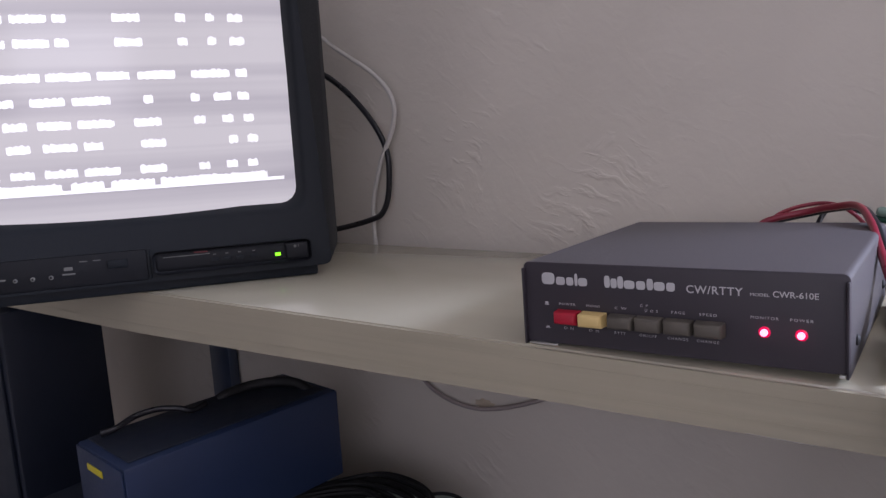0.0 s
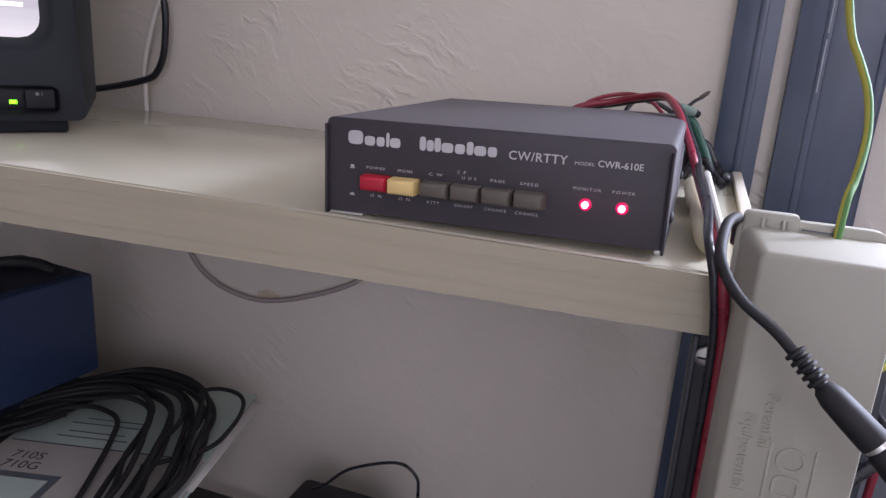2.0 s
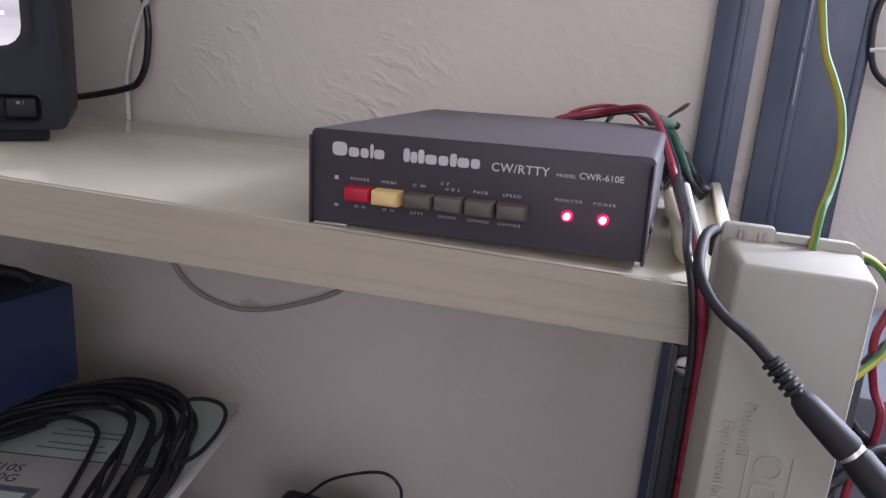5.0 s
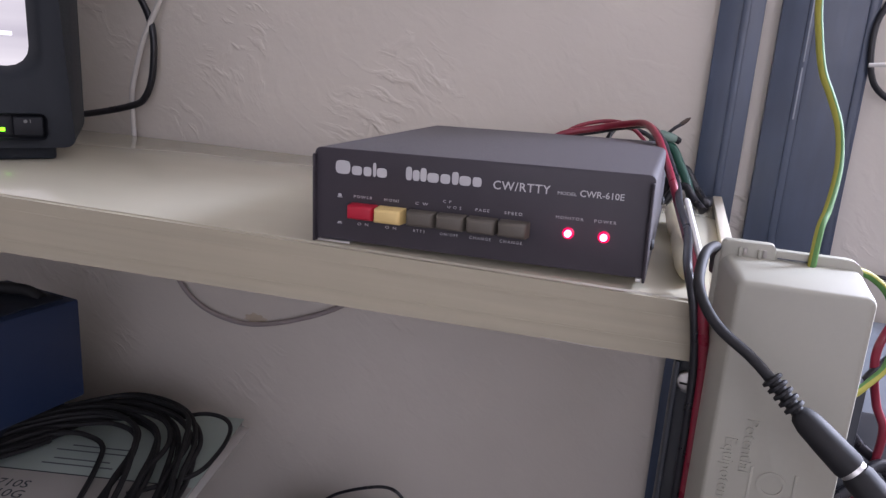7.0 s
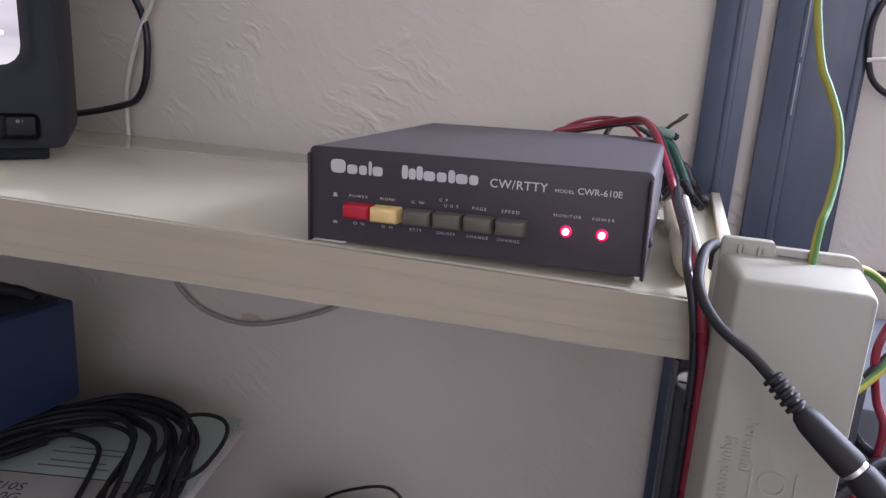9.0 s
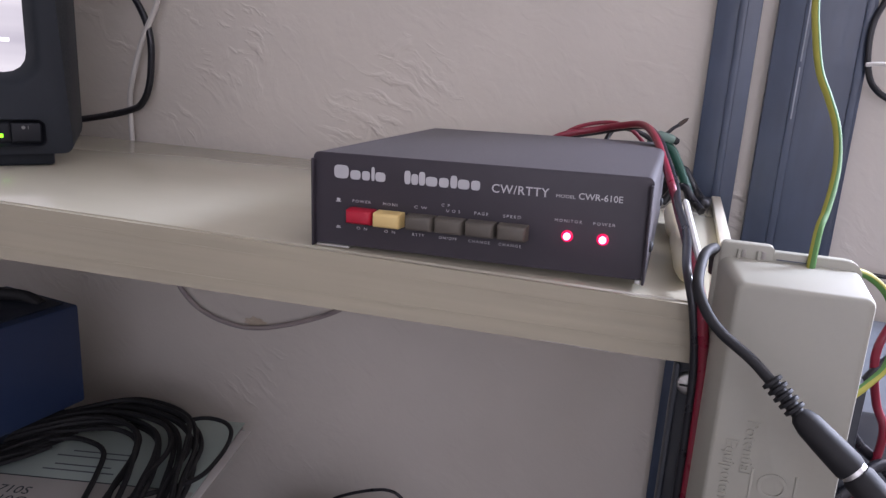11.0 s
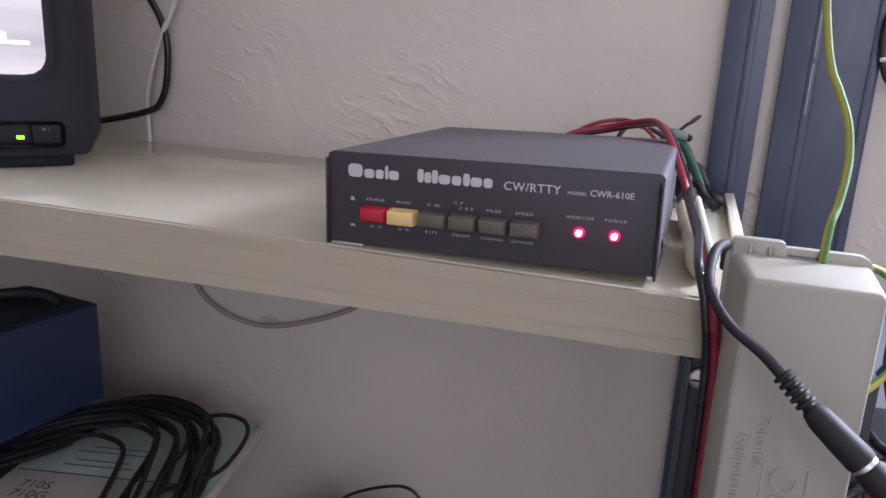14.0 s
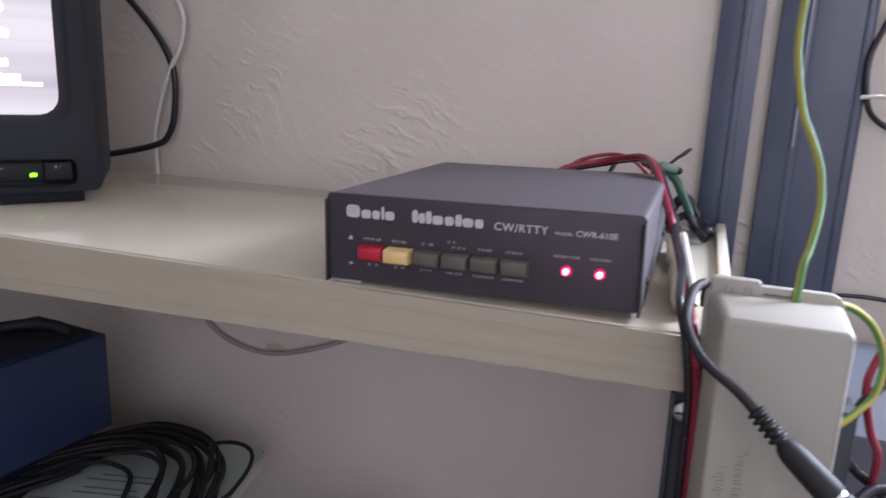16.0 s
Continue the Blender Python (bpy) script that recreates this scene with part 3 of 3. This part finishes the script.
for x0, x1, z0, z1 in ((-0.3100, -0.2960, 1.0285, 1.0300), (-0.2420, -0.2340, 1.0330, 1.0366), (-0.2440, -0.2320, 1.0285, 1.0300), (-0.2270, -0.2195, 1.0405, 1.0414), (-0.2140, -0.2070, 1.0405, 1.0414)):
    part("print_bar", box(x0, x1, -0.0045, -0.0042, z0, z1), TVPRINT, tv)
part("catch", box(-0.2010, -0.1810, -0.0050, -0.0042, 1.0310, 1.0400, 0.0008), TVBODY, tv)

# ---- cables on the wall ----
WY = YW - 0.006
solid("aerial_cable", tube([(-0.56, 0.33, 1.34), (-0.487, 0.335, 1.283), (-0.418, 0.337, 1.239), (-0.384, 0.335, 1.204), (-0.386, 0.338, 1.167), (-0.413, 0.338, 1.115), (-0.433, 0.34, 1.062), (-0.4375, 0.3425, 1.030), (-0.4365, 0.3425, 0.99), (-0.436, 0.345, 0.90)], 0.0032), WHITEWIRE, "thin white cable hanging down the wall behind the shelf", "cable")
solid("mains_cable", tube([(-0.56, 0.31, 1.27), (-0.50, 0.335, 1.241), (-0.440, 0.34, 1.190), (-0.404, 0.34, 1.137), (-0.402, 0.34, 1.085), (-0.414, 0.34, 1.050), (-0.440, 0.34, 1.035), (-0.515, 0.33, 1.019), (-0.56, 0.31, 1.02)], 0.0042), BLACKWIRE, "black cable looping from the television along the wall", "cable")
solid("old_wall_cable", tube([(-0.40, WY, 0.86), (-0.388, WY, 0.818), (-0.359, WY, 0.789), (-0.317, WY, 0.775), (-0.271, WY, 0.775), (-0.21, WY, 0.793), (-0.153, WY, 0.82), (-0.12, WY, 0.85)], 0.0031), GREYWIRE, "grey cable drooping over the wall under the shelf", "cable")
# brown stain on the plaster, built as a thin lumpy body
bm = bmesh.new()
bmesh.ops.create_icosphere(bm, subdivisions=3, radius=1.0)
for v in bm.verts:
    k = 1 + 0.8 * noise.noise(v.co * 2.3)
    v.co = Vector((v.co.x * 0.013 * k, v.co.y * 0.0008, v.co.z * 0.006 * k))
solid("wall_stain", bm, BROWN, "brown stain on the wall by the grey cable", "filler", pose(-0.275, YW - 0.0012, 0.780))

# ---- things behind and beside the decoder ----
lead = thing("power_lead", "red and black twin lead from the decoder down over the shelf", "cable")
LINE = [(0.098, 0.232, 1.040), (0.106, 0.240, 1.057), (0.139, 0.250, 1.066), (0.160, 0.240, 1.0715), (0.178, 0.222, 1.0745), (0.190, 0.19, 1.0675), (0.199, 0.155, 1.0545), (0.206, 0.13, 1.0425), (0.2115, 0.1, 1.0345), (0.2180, 0.05, 1.0265), (0.2245, -0.002, 1.0180), (0.2302, -0.0138, 0.999), (0.2345, -0.0139, 0.971), (0.2356, -0.0139, 0.943), (0.2360, -0.0139, 0.896), (0.236, -0.013, 0.80), (0.236, -0.01, 0.62)]
part("red_core", tube([(x + 0.0015, y + 0.010, z - 0.007) if -0.005 < y < 0.12 else (x, y, z) for x, y, z in LINE], 0.0029), REDWIRE, lead, "red core")
part("black_core", tube([(x - 0.0042, y, z) if y < 0.0 else (x + (0.0035 if y > 0.12 else 0.001), y + 0.004, z - 0.002) for x, y, z in LINE], 0.0024), BLACKWIRE, lead, "black core")
solid("red_wire", tube([(0.10, 0.232, 1.030), (0.112, 0.247, 1.060), (0.14, 0.262, 1.071), (0.165, 0.262, 1.068), (0.185, 0.27, 1.045), (0.195, 0.28, 1.01)], 0.0018), REDWIRE, "thin red wire bent over behind the decoder", "wire")
solid("black_wire", tube([(0.14, 0.232, 1.03), (0.150, 0.262, 1.064), (0.166, 0.275, 1.066), (0.185, 0.285, 1.056), (0.2, 0.29, 1.03), (0.21, 0.29, 1.004)], 0.0022), BLACKWIRE, "black wire curling behind the decoder", "wire")
w = thing("stripped_wire", "dark wire with a bare end sticking up", "wire")
part("insulation", tube([(0.185, 0.300, 1.02), (0.186, 0.31, 1.05), (0.198, 0.318, 1.065), (0.205, 0.322, 1.0705)], 0.0016), BLACKWIRE, w)
part("bare_end", rod((0.205, 0.322, 1.0705), (0.2125, 0.325, 1.077), [(0, 0.0022), (0.7, 0.0019), (1, 0.0006)], 8), COPPER, w)
solid("green_cable", tube([(0.180, 0.292, 1.054), (0.193, 0.292, 1.0555), (0.202, 0.290, 1.050), (0.2075, 0.288, 1.041), (0.213, 0.285, 1.031), (0.219, 0.28, 1.019), (0.224, 0.27, 1.0085)], 0.0040), GREENWIRE, "dark green cable tumbling over the shelf corner", "cable")
plug = thing("green_plug", "pale green plug with a dark end lying on the wires", "plug", pose(0.197, 0.288, 1.0605, 0, 14, 20))
part("plug_body", rod((-0.011, 0, 0), (0.006, 0, 0), [(0, 0.0026), (0.15, 0.0042), (0.8, 0.0042), (1, 0.0034)], 14), PALEGREEN, plug)
part("plug_end", rod((0.006, 0, 0), (0.011, 0, -0.001), [(0, 0.0034), (0.8, 0.003), (1, 0.0014)], 12), BLACKRUBBER, plug)
solid("black_cable", tube([(0.196, 0.305, 1.006), (0.206, 0.306, 1.028), (0.214, 0.304, 1.031), (0.221, 0.300, 1.022), (0.228, 0.292, 1.0125), (0.235, 0.28, 1.0065), (0.238, 0.30, 1.0055)], 0.0048), BLACKWIRE, "short black cord on the shelf corner", "cable")
solid("black_cable", tube([(0.200, 0.27, 1.0045), (0.209, 0.272, 1.018), (0.217, 0.27, 1.0205), (0.225, 0.262, 1.011), (0.233, 0.25, 1.0045)], 0.0036), BLACKWIRE, "short black cord end beside the green cable", "cable")
rodthing = thing("ivory_spindle", "ivory plastic spindle lying beside the decoder", "spindle")
part("barrel", rod((0.2110, 0.205, 1.0098), (0.2235, 0.018, 1.0095), [(0, 0.005), (0.02, 0.0082), (0.35, 0.0088), (0.42, 0.0064), (0.5, 0.0062), (0.55, 0.0080), (0.9, 0.0084), (0.97, 0.0072), (1, 0.004)], 20), IVORY, rodthing)
solid("white_strip", rod((0.2165, 0.112, 1.0345), (0.2290, 0.008, 1.0135), [(0, 0.0012), (0.05, 0.0023), (0.95, 0.0022), (1, 0.0012)], 8), WHITEWIRE, "narrow white plastic strip leaning on the spindle", "strip")

# ---- bonding box at the shelf end ----
eq = thing("bonding_box", "grey-white plastic bonding terminal box at the shelf end", "terminal box")
bm = loft([rect(0.2325, 0.2990, 0.845, 1.0335, -0.0055, 0.008), rect(0.2325, 0.2990, 0.845, 1.0335, -0.0105, 0.008), rect(0.2330, 0.2985, 0.8455, 1.033, -0.0110, 0.008)])
part("base", bm, EQWHITE, eq)
bm = loft([rect(0.2348, 0.2986, 0.85, 1.0290, -0.0112, 0.005), rect(0.2372, 0.2987, 0.851, 1.0282, -0.020, 0.005), rect(0.2412, 0.2985, 0.852, 1.0255, -0.0440, 0.004), rect(0.2420, 0.2979, 0.853, 1.0246, -0.0454, 0.0035), rect(0.2434, 0.2966, 0.854, 1.0230, -0.0460, 0.003)])
part("cover", bm, EQWHITE, eq, "deep cover with slanted sides")
part("raised_tab", loft([rect(0.2345, 0.2595, 1.018, 1.0362, -0.0060, 0.003), rect(0.2345, 0.2595, 1.018, 1.0362, -0.0112, 0.003), rect(0.2350, 0.2590, 1.018, 1.0357, -0.0118, 0.004)]), EQWHITE, eq)
for x in (0.2455, 0.2545):
    part("clamp_slot", box(x - 0.0009, x + 0.0009, -0.0124, -0.0116, 1.0296, 1.0332, 0.0003), PAGES, eq, "dark clamp slot")
    part("clamp_rib", box(x - 0.0032, x - 0.0014, -0.0134, -0.0116, 1.0262, 1.0334, 0.0007), EQWHITE, eq)
part("rim_line", box(0.2605, 0.2745, -0.0116, -0.0109, 1.0296, 1.0302), GREYBOX, eq, "dark seam under the rim")
words("Potential", 0.0080, eq, EQWHITE, pose(0.2560, -0.0462, 0.9595, 90, 90, 0), name="embossed_word", depth=0.0005)
words("Equipotential", 0.0080, eq, EQWHITE, pose(0.2482, -0.0462, 0.9485, 90, 90, 0), name="embossed_word", depth=0.0005)
# maker's mark: a ring and a rounded frame between two bars


def embossed_loop(rings):
    bm = bmesh.new()
    a, b2 = ([bm.verts.new((x, -0.0468, z)) for x, y, z in ring] for ring in rings)
    c2, d2 = ([bm.verts.new((x, -0.0459, z)) for x, y, z in ring] for ring in rings)
    k = len(a)
    for i in range(k):
        j = (i + 1) % k
        bm.faces.new((a[i], a[j], b2[j], b2[i]))
        bm.faces.new((c2[i], c2[j], a[j], a[i]))
        bm.faces.new((b2[i], b2[j], d2[j], d2[i]))
    return bm


part("embossed_ring", embossed_loop([rect(0.2647, 0.2777, 0.9215, 0.9345, 0, 0.0064, 8), rect(0.2663, 0.2761, 0.9231, 0.9329, 0, 0.0048, 8)]), EQWHITE, eq)
part("embossed_ring", embossed_loop([rect(0.2650, 0.2774, 0.9080, 0.9192, 0, 0.003, 5), rect(0.2666, 0.2758, 0.9096, 0.9176, 0, 0.002, 5)]), EQWHITE, eq)
for x in (0.2612, 0.2806):
    part("embossed_bar", box(x, x + 0.0012, -0.0466, -0.0459, 0.892, 0.9355, 0.0002), EQWHITE, eq)

dc = thing("dc_cable", "black cable with a moulded barrel plug hanging before the box", "cable")
DCL = [(0.2335, 0.004, 1.016), (0.2325, -0.004, 1.028), (0.2310, -0.018, 1.0335), (0.2262, -0.034, 1.0325), (0.2245, -0.054, 1.024), (0.2285, -0.060, 1.015), (0.2365, -0.063, 1.006), (0.250, -0.066, 0.997), (0.259, -0.069, 0.9895)]
part("lead", tube(DCL, 0.0025, 12), BLACKRUBBER, dc)
A, B = Vector((0.2585, -0.0695, 0.9905)), Vector((0.2705, -0.0745, 0.9795))
rad = []
for k in range(5):
    s = k / 5
    rad += [(s, 0.0029), (s + 0.03, 0.0047), (s + 0.11, 0.0047), (s + 0.14, 0.0029)]
part("strain_relief", rod(A, B, rad + [(1, 0.0031)], 14), BLACKRUBBER, dc, "ribbed strain relief")
C = Vector((0.2925, -0.082, 0.9625))
plug = part("plug_body", rod(B, C, [(0, 0.0032), (0.05, 0.0046), (0.2, 0.0058), (0.55, 0.0063), (0.93, 0.0066), (1, 0.0062)], 18), BLACKRUBBER, dc, "moulded black plug")
D = C + (C - B).normalized() * 0.002
part("metal_collar", rod(C, D, [(0, 0.0056), (1, 0.0056)], 16), STEEL, dc, "bright metal collar")
E2 = D + (C - B).normalized() * 0.035 + Vector((0, 0, -0.004))
part("socket_body", rod(D, E2, [(0, 0.0058), (0.05, 0.0066), (0.9, 0.007), (1, 0.0054)], 16), BLACKRUBBER, dc)
part("tail", tube([E2, E2 + Vector((0.03, -0.004, -0.04)), E2 + Vector((0.05, 0.02, -0.12)), E2 + Vector((0.05, 0.06, -0.25))], 0.0027), BLACKRUBBER, dc)

solid("earth_wire", tube([(0.27, 0.066, 1.334), (0.269, 0.062, 1.299), (0.268, 0.058, 1.264), (0.267, 0.054, 1.229), (0.266, 0.05, 1.194), (0.265, 0.046, 1.159), (0.268, 0.042, 1.137), (0.272, 0.038, 1.12), (0.277, 0.032, 1.108), (0.282, 0.025, 1.094), (0.284, 0.018, 1.079), (0.283, 0.01, 1.067), (0.28, 0.0, 1.054), (0.277, -0.008, 1.046), (0.2755, -0.014, 1.027)], 0.0020, 16, 12, stripe=6, twist=1.2, turned=2.3), [EARTHY, EARTHG], "yellow and green earth wire coming down into the terminal box", "wire")
solid("earth_wire", tube([(0.294, -0.004, 1.028), (0.305, 0.004, 1.024), (0.316, 0.012, 1.015), (0.324, 0.02, 1.002), (0.327, 0.02, 0.990), (0.324, 0.015, 0.975), (0.316, 0.008, 0.967), (0.308, 0.002, 0.961), (0.298, -0.002, 0.956)], 0.0020, 16, 12, stripe=6, twist=1.5, turned=2.2), [EARTHY, EARTHG], "yellow and green earth wire looping beside the terminal box", "wire")
solid("red_wire", tube([(0.350, 0.08, 0.998), (0.333, 0.055, 0.985), (0.328, 0.05, 0.967), (0.334, 0.052, 0.94), (0.340, 0.05, 0.925), (0.339, 0.05, 0.902), (0.330, 0.04, 0.885), (0.33, 0.04, 0.80)], 0.0024), REDWIRE, "red wire hanging beside the terminal box", "wire")
solid("black_wire", tube([(0.36, 0.09, 0.985), (0.340, 0.06, 0.968), (0.325, 0.045, 0.955), (0.318, 0.04, 0.935), (0.328, 0.05, 0.915), (0.350, 0.055, 0.895), (0.36, 0.055, 0.87)], 0.003), BLACKWIRE, "black wire looping beside the terminal box", "wire")
solid("black_wire", tube([(0.36, 0.05, 0.905), (0.340, 0.045, 0.905), (0.325, 0.03, 0.895), (0.310, 0.02, 0.88), (0.30, 0.01, 0.84)], 0.0035), BLACKWIRE, "black wire crossing behind the plug", "wire")
solid("equipment_case", box(0.325, 0.60, 0.105, 0.32, 0.0, 0.912, 0.004), GREYBOX, "grey-blue metal equipment case standing beside the rack", "case", pose(0, 0, 0))
leg2 = thing("shelf_leg", "black steel leg behind the terminal box", "shelf leg")
part("channel", box(0.3035, 0.3225, 0.03, 0.055, 0.0, 0.957, 0.0015), SHADEDSTEEL, leg2)
part("edge_rib", box(0.3035, 0.3065, 0.026, 0.03, 0.0, 0.955, 0.001), SHADEDSTEEL, leg2)
solid("wall_cable", tube([(0.385, 0.352, 1.27), (0.362, 0.35, 1.195), (0.352, 0.345, 1.165), (0.355, 0.345, 1.13), (0.368, 0.35, 1.11), (0.40, 0.352, 1.095)], 0.0028), BLACKWIRE, "black cord looping on the wall beside the rack", "cord")
solid("white_wire", tube([(0.334, 0.25, 1.1305), (0.347, 0.25, 1.1315), (0.37, 0.26, 1.131), (0.42, 0.30, 1.133), (0.5, 0.356, 1.14)], 0.0016), WHITEWIRE, "stiff white wire ending in the air beside the rack", "wire")
solid("wall_cable", tube([(0.34, 0.353, 0.942), (0.38, 0.355, 0.945), (0.45, 0.356, 0.943), (0.6, 0.356, 0.95)], 0.002), BLACKWIRE, "thin dark cable along the wall beside the rack", "cable")

# ---- under the shelf ----
# unseen table under the things, raised to block light bounced off the floor
table = thing("low_table", "plain dark table under the shelf", "table")
part("tabletop", box(-1.2, 0.19, -0.25, 0.325, 0.47, 0.495, 0.003), CARD, table)
for x in (-1.17, 0.13):
    for y in (-0.22, 0.27):
        part("leg", box(x, x + 0.04, y, y + 0.04, 0.0, 0.4702, 0.003), CARD, table)
solid("storage_box", box(-0.66, -0.32, -0.16, 0.22, 0.4955, 0.680, 0.004), CARD, "dark storage box under the manual and the equipment", "box")
BOOK = pose(-0.300, 0.102, 0.6803, 0, 0, 14)
book = thing("manual", "pale green paper manual lying under the coiled cable", "manual", BOOK)
part("pages", box(-0.103, 0.103, -0.15, 0.15, 0.0008, 0.0088, 0.0005), PAGES, book)
part("cover", box(-0.105, 0.105, -0.152, 0.152, 0.0090, 0.0098, 0.0002), PAPER, book, "pale green printed cover")
part("back_cover", box(-0.105, 0.105, -0.152, 0.152, 0.0, 0.0006, 0.0002), PAPER, book)
part("cover_panel", box(-0.104, 0.104, -0.150, 0.008, 0.0099, 0.0100), PAGES, book, "cream lower half of the cover")
words("710S", 0.017, book, INK, pose(-0.082, -0.020, 0.0102), name="print", depth=0.00005)
words("710G", 0.017, book, INK, pose(-0.082, -0.036, 0.0102), name="print", depth=0.00005)
part("print_rule", box(-0.1, 0.07, 0.008, 0.0095, 0.0099, 0.0102), INK, book)
for x, y, wd in ((-0.062, 0.024, 0.075), (-0.055, 0.034, 0.06), (-0.062, 0.05, 0.08), (-0.05, 0.06, 0.065)):
    part("print_bar", box(x, x + wd, y, y + 0.002, 0.0099, 0.0101), GREYBOX, book)
bm = box(-0.100, -0.014, -0.0500, -0.0420, 0.0101, 0.0103)
box(-0.100, -0.014, -0.1080, -0.1000, 0.0101, 0.0103, bm=bm)
box(-0.100, -0.092, -0.1000, -0.0500, 0.0101, 0.0103, bm=bm)
box(-0.022, -0.014, -0.1000, -0.0500, 0.0101, 0.0103, bm=bm)
frame_print = part("printed_frame", bm, GREYBOX, book, "grey printed frame")
part("picture_middle", box(-0.091, -0.023, -0.0990, -0.0510, 0.0101, 0.0102), PAPER, frame_print)
tagged(part("loose_leaf", box(0.085, 0.1100, -0.03, 0.146, 0.0040, 0.0048, 0.0002), WHITEPAPER, book, "", pose(0, 0, 0, 0, 0, -2)), "pale leaf sticking out of the pages")
coil = thing("coiled_cable", "untidy coil of thin black cable lying on the manual", "cable")
rnd = random.Random(7)
INNER = [(-0.440, 0.085), (-0.41, 0.125), (-0.375, 0.150), (-0.345, 0.158), (-0.316, 0.150), (-0.298, 0.115), (-0.28, 0.07), (-0.255, 0.025), (-0.235, -0.02), (-0.23, -0.05)]
OUTER = [(-0.440, 0.150), (-0.40, 0.205), (-0.367, 0.236), (-0.318, 0.238), (-0.268, 0.222), (-0.234, 0.187), (-0.208, 0.136), (-0.190, 0.085), (-0.180, 0.02), (-0.18, -0.03)]
for turn, u in enumerate((0.0, 0.28, 0.33, 0.36, 0.52, 0.56, 0.60, 0.64, 0.76, 0.80, 0.84, 0.92, 0.95, 0.98, 1.0)):
    # strands sweeping from under the blue case round over the manual, in loose bundles
    pts = []
    for k, ((ax, ay), (bx, by)) in enumerate(zip(INNER, OUTER)):
        v = u + 0.05 * math.sin(1.3 * k + 2.1 * turn) + rnd.uniform(-0.03, 0.03)
        z = 0.6945 + 0.0034 * (turn % 4) + (0.0, 0.002, 0.005, 0.007, 0.006, 0.004, 0.002, 0.0, 0.0, 0.0)[k] + rnd.uniform(0, 0.003)
        pts.append((max(ax + (bx - ax) * v, -0.442), ay + (by - ay) * v, z))
    part("turn", tube(pts, 0.0028, 7, 6), BLACKRUBBER, coil)
for n in range(6):
    # strands added along the foot of the blue case to fill its dark shadow
    y0 = 0.03 + 0.018 * n
    part("strand", tube([(-0.442, y0 - 0.03, 0.694), (-0.425, y0 + rnd.uniform(-0.004, 0.004), 0.697 + 0.003 * (n % 3)), (-0.405, y0 + 0.04, 0.700 + 0.003 * (n % 2)), (-0.39, y0 + 0.08, 0.698), (-0.385, y0 + 0.11, 0.695)], 0.0028, 7, 5), BLACKRUBBER, coil)
part("loose_loop", tube([(-0.29, 0.225, 0.703), (-0.262, 0.238, 0.708), (-0.234, 0.236, 0.709), (-0.214, 0.217, 0.708), (-0.203, 0.18, 0.704), (-0.205, 0.14, 0.70), (-0.24, 0.09, 0.70)], 0.0024, 8, 8), BLACKRUBBER, coil)

psu = thing("blue_case", "dark blue steel equipment case under the shelf with a yellow tag", "equipment case")
PM = pose(-0.3555, 0.162, 0, 0, 0, -6.8)
part("case", box(-0.112, 0.0, -0.259, 0.0, 0.745, 0.853, 0.003), BLUE, psu, "", PM)
part("top_panel", box(-0.106, -0.010, -0.250, -0.010, 0.8532, 0.8552, 0.0006), NAVY, psu, "dark top panel", PM)
part("front_plate", box(-0.110, -0.002, -0.2612, -0.2592, 0.747, 0.851, 0.0008), BLUE, psu, "", PM)
part("tag", box(-0.083, -0.047, -0.2624, -0.2613, 0.8315, 0.8385, 0.0004), TAG, psu, "yellow tag", PM)
part("carry_handle", tube([(-0.462, 0.070, 0.853), (-0.458, 0.080, 0.8575), (-0.452, 0.108, 0.8595), (-0.432, 0.133, 0.8605), (-0.405, 0.143, 0.8595), (-0.385, 0.144, 0.853)], 0.006, 10), BLACKRUBBER, psu, "black carrying handle")
solid("black_device", box(-0.64, -0.425, -0.11, 0.2, 0.6805, 0.7445, 0.003), NAVY, "flat black device under the blue case", "device")
solid("loose_cable", tube([(-0.478, -0.066, 0.8592), (-0.473, -0.051, 0.861), (-0.475, -0.027, 0.8655), (-0.468, -0.004, 0.8665), (-0.455, 0.012, 0.864), (-0.447, 0.024, 0.8592), (-0.452, 0.045, 0.8588)], 0.0034), BLACKWIRE, "black cable lying on the blue case", "cable")
dk = thing("dark_cabinet", "dark navy cabinet standing under the shelf in shadow", "cabinet")
part("body", box(-1.18, -0.80, -0.02, 0.12, 0.4955, 0.945, 0.004), NAVY, dk)
part("front", box(-1.17, -0.81, -0.026, -0.0202, 0.505, 0.935, 0.002), NAVY, dk)

ad = thing("power_adapter", "black power unit on the low table with a looped thin lead", "adapter")
part("body", box(-0.165, -0.045, 0.19, 0.27, 0.4955, 0.603, 0.008), BLACKRUBBER, ad)
part("thin_lead", tube([(-0.15, 0.25, 0.60), (-0.131, 0.25, 0.612), (-0.099, 0.25, 0.642), (-0.045, 0.25, 0.665), (-0.021, 0.25, 0.656), (-0.017, 0.25, 0.63), (-0.02, 0.255, 0.56), (-0.02, 0.26, 0.4985)], 0.0018), BLACKWIRE, ad)
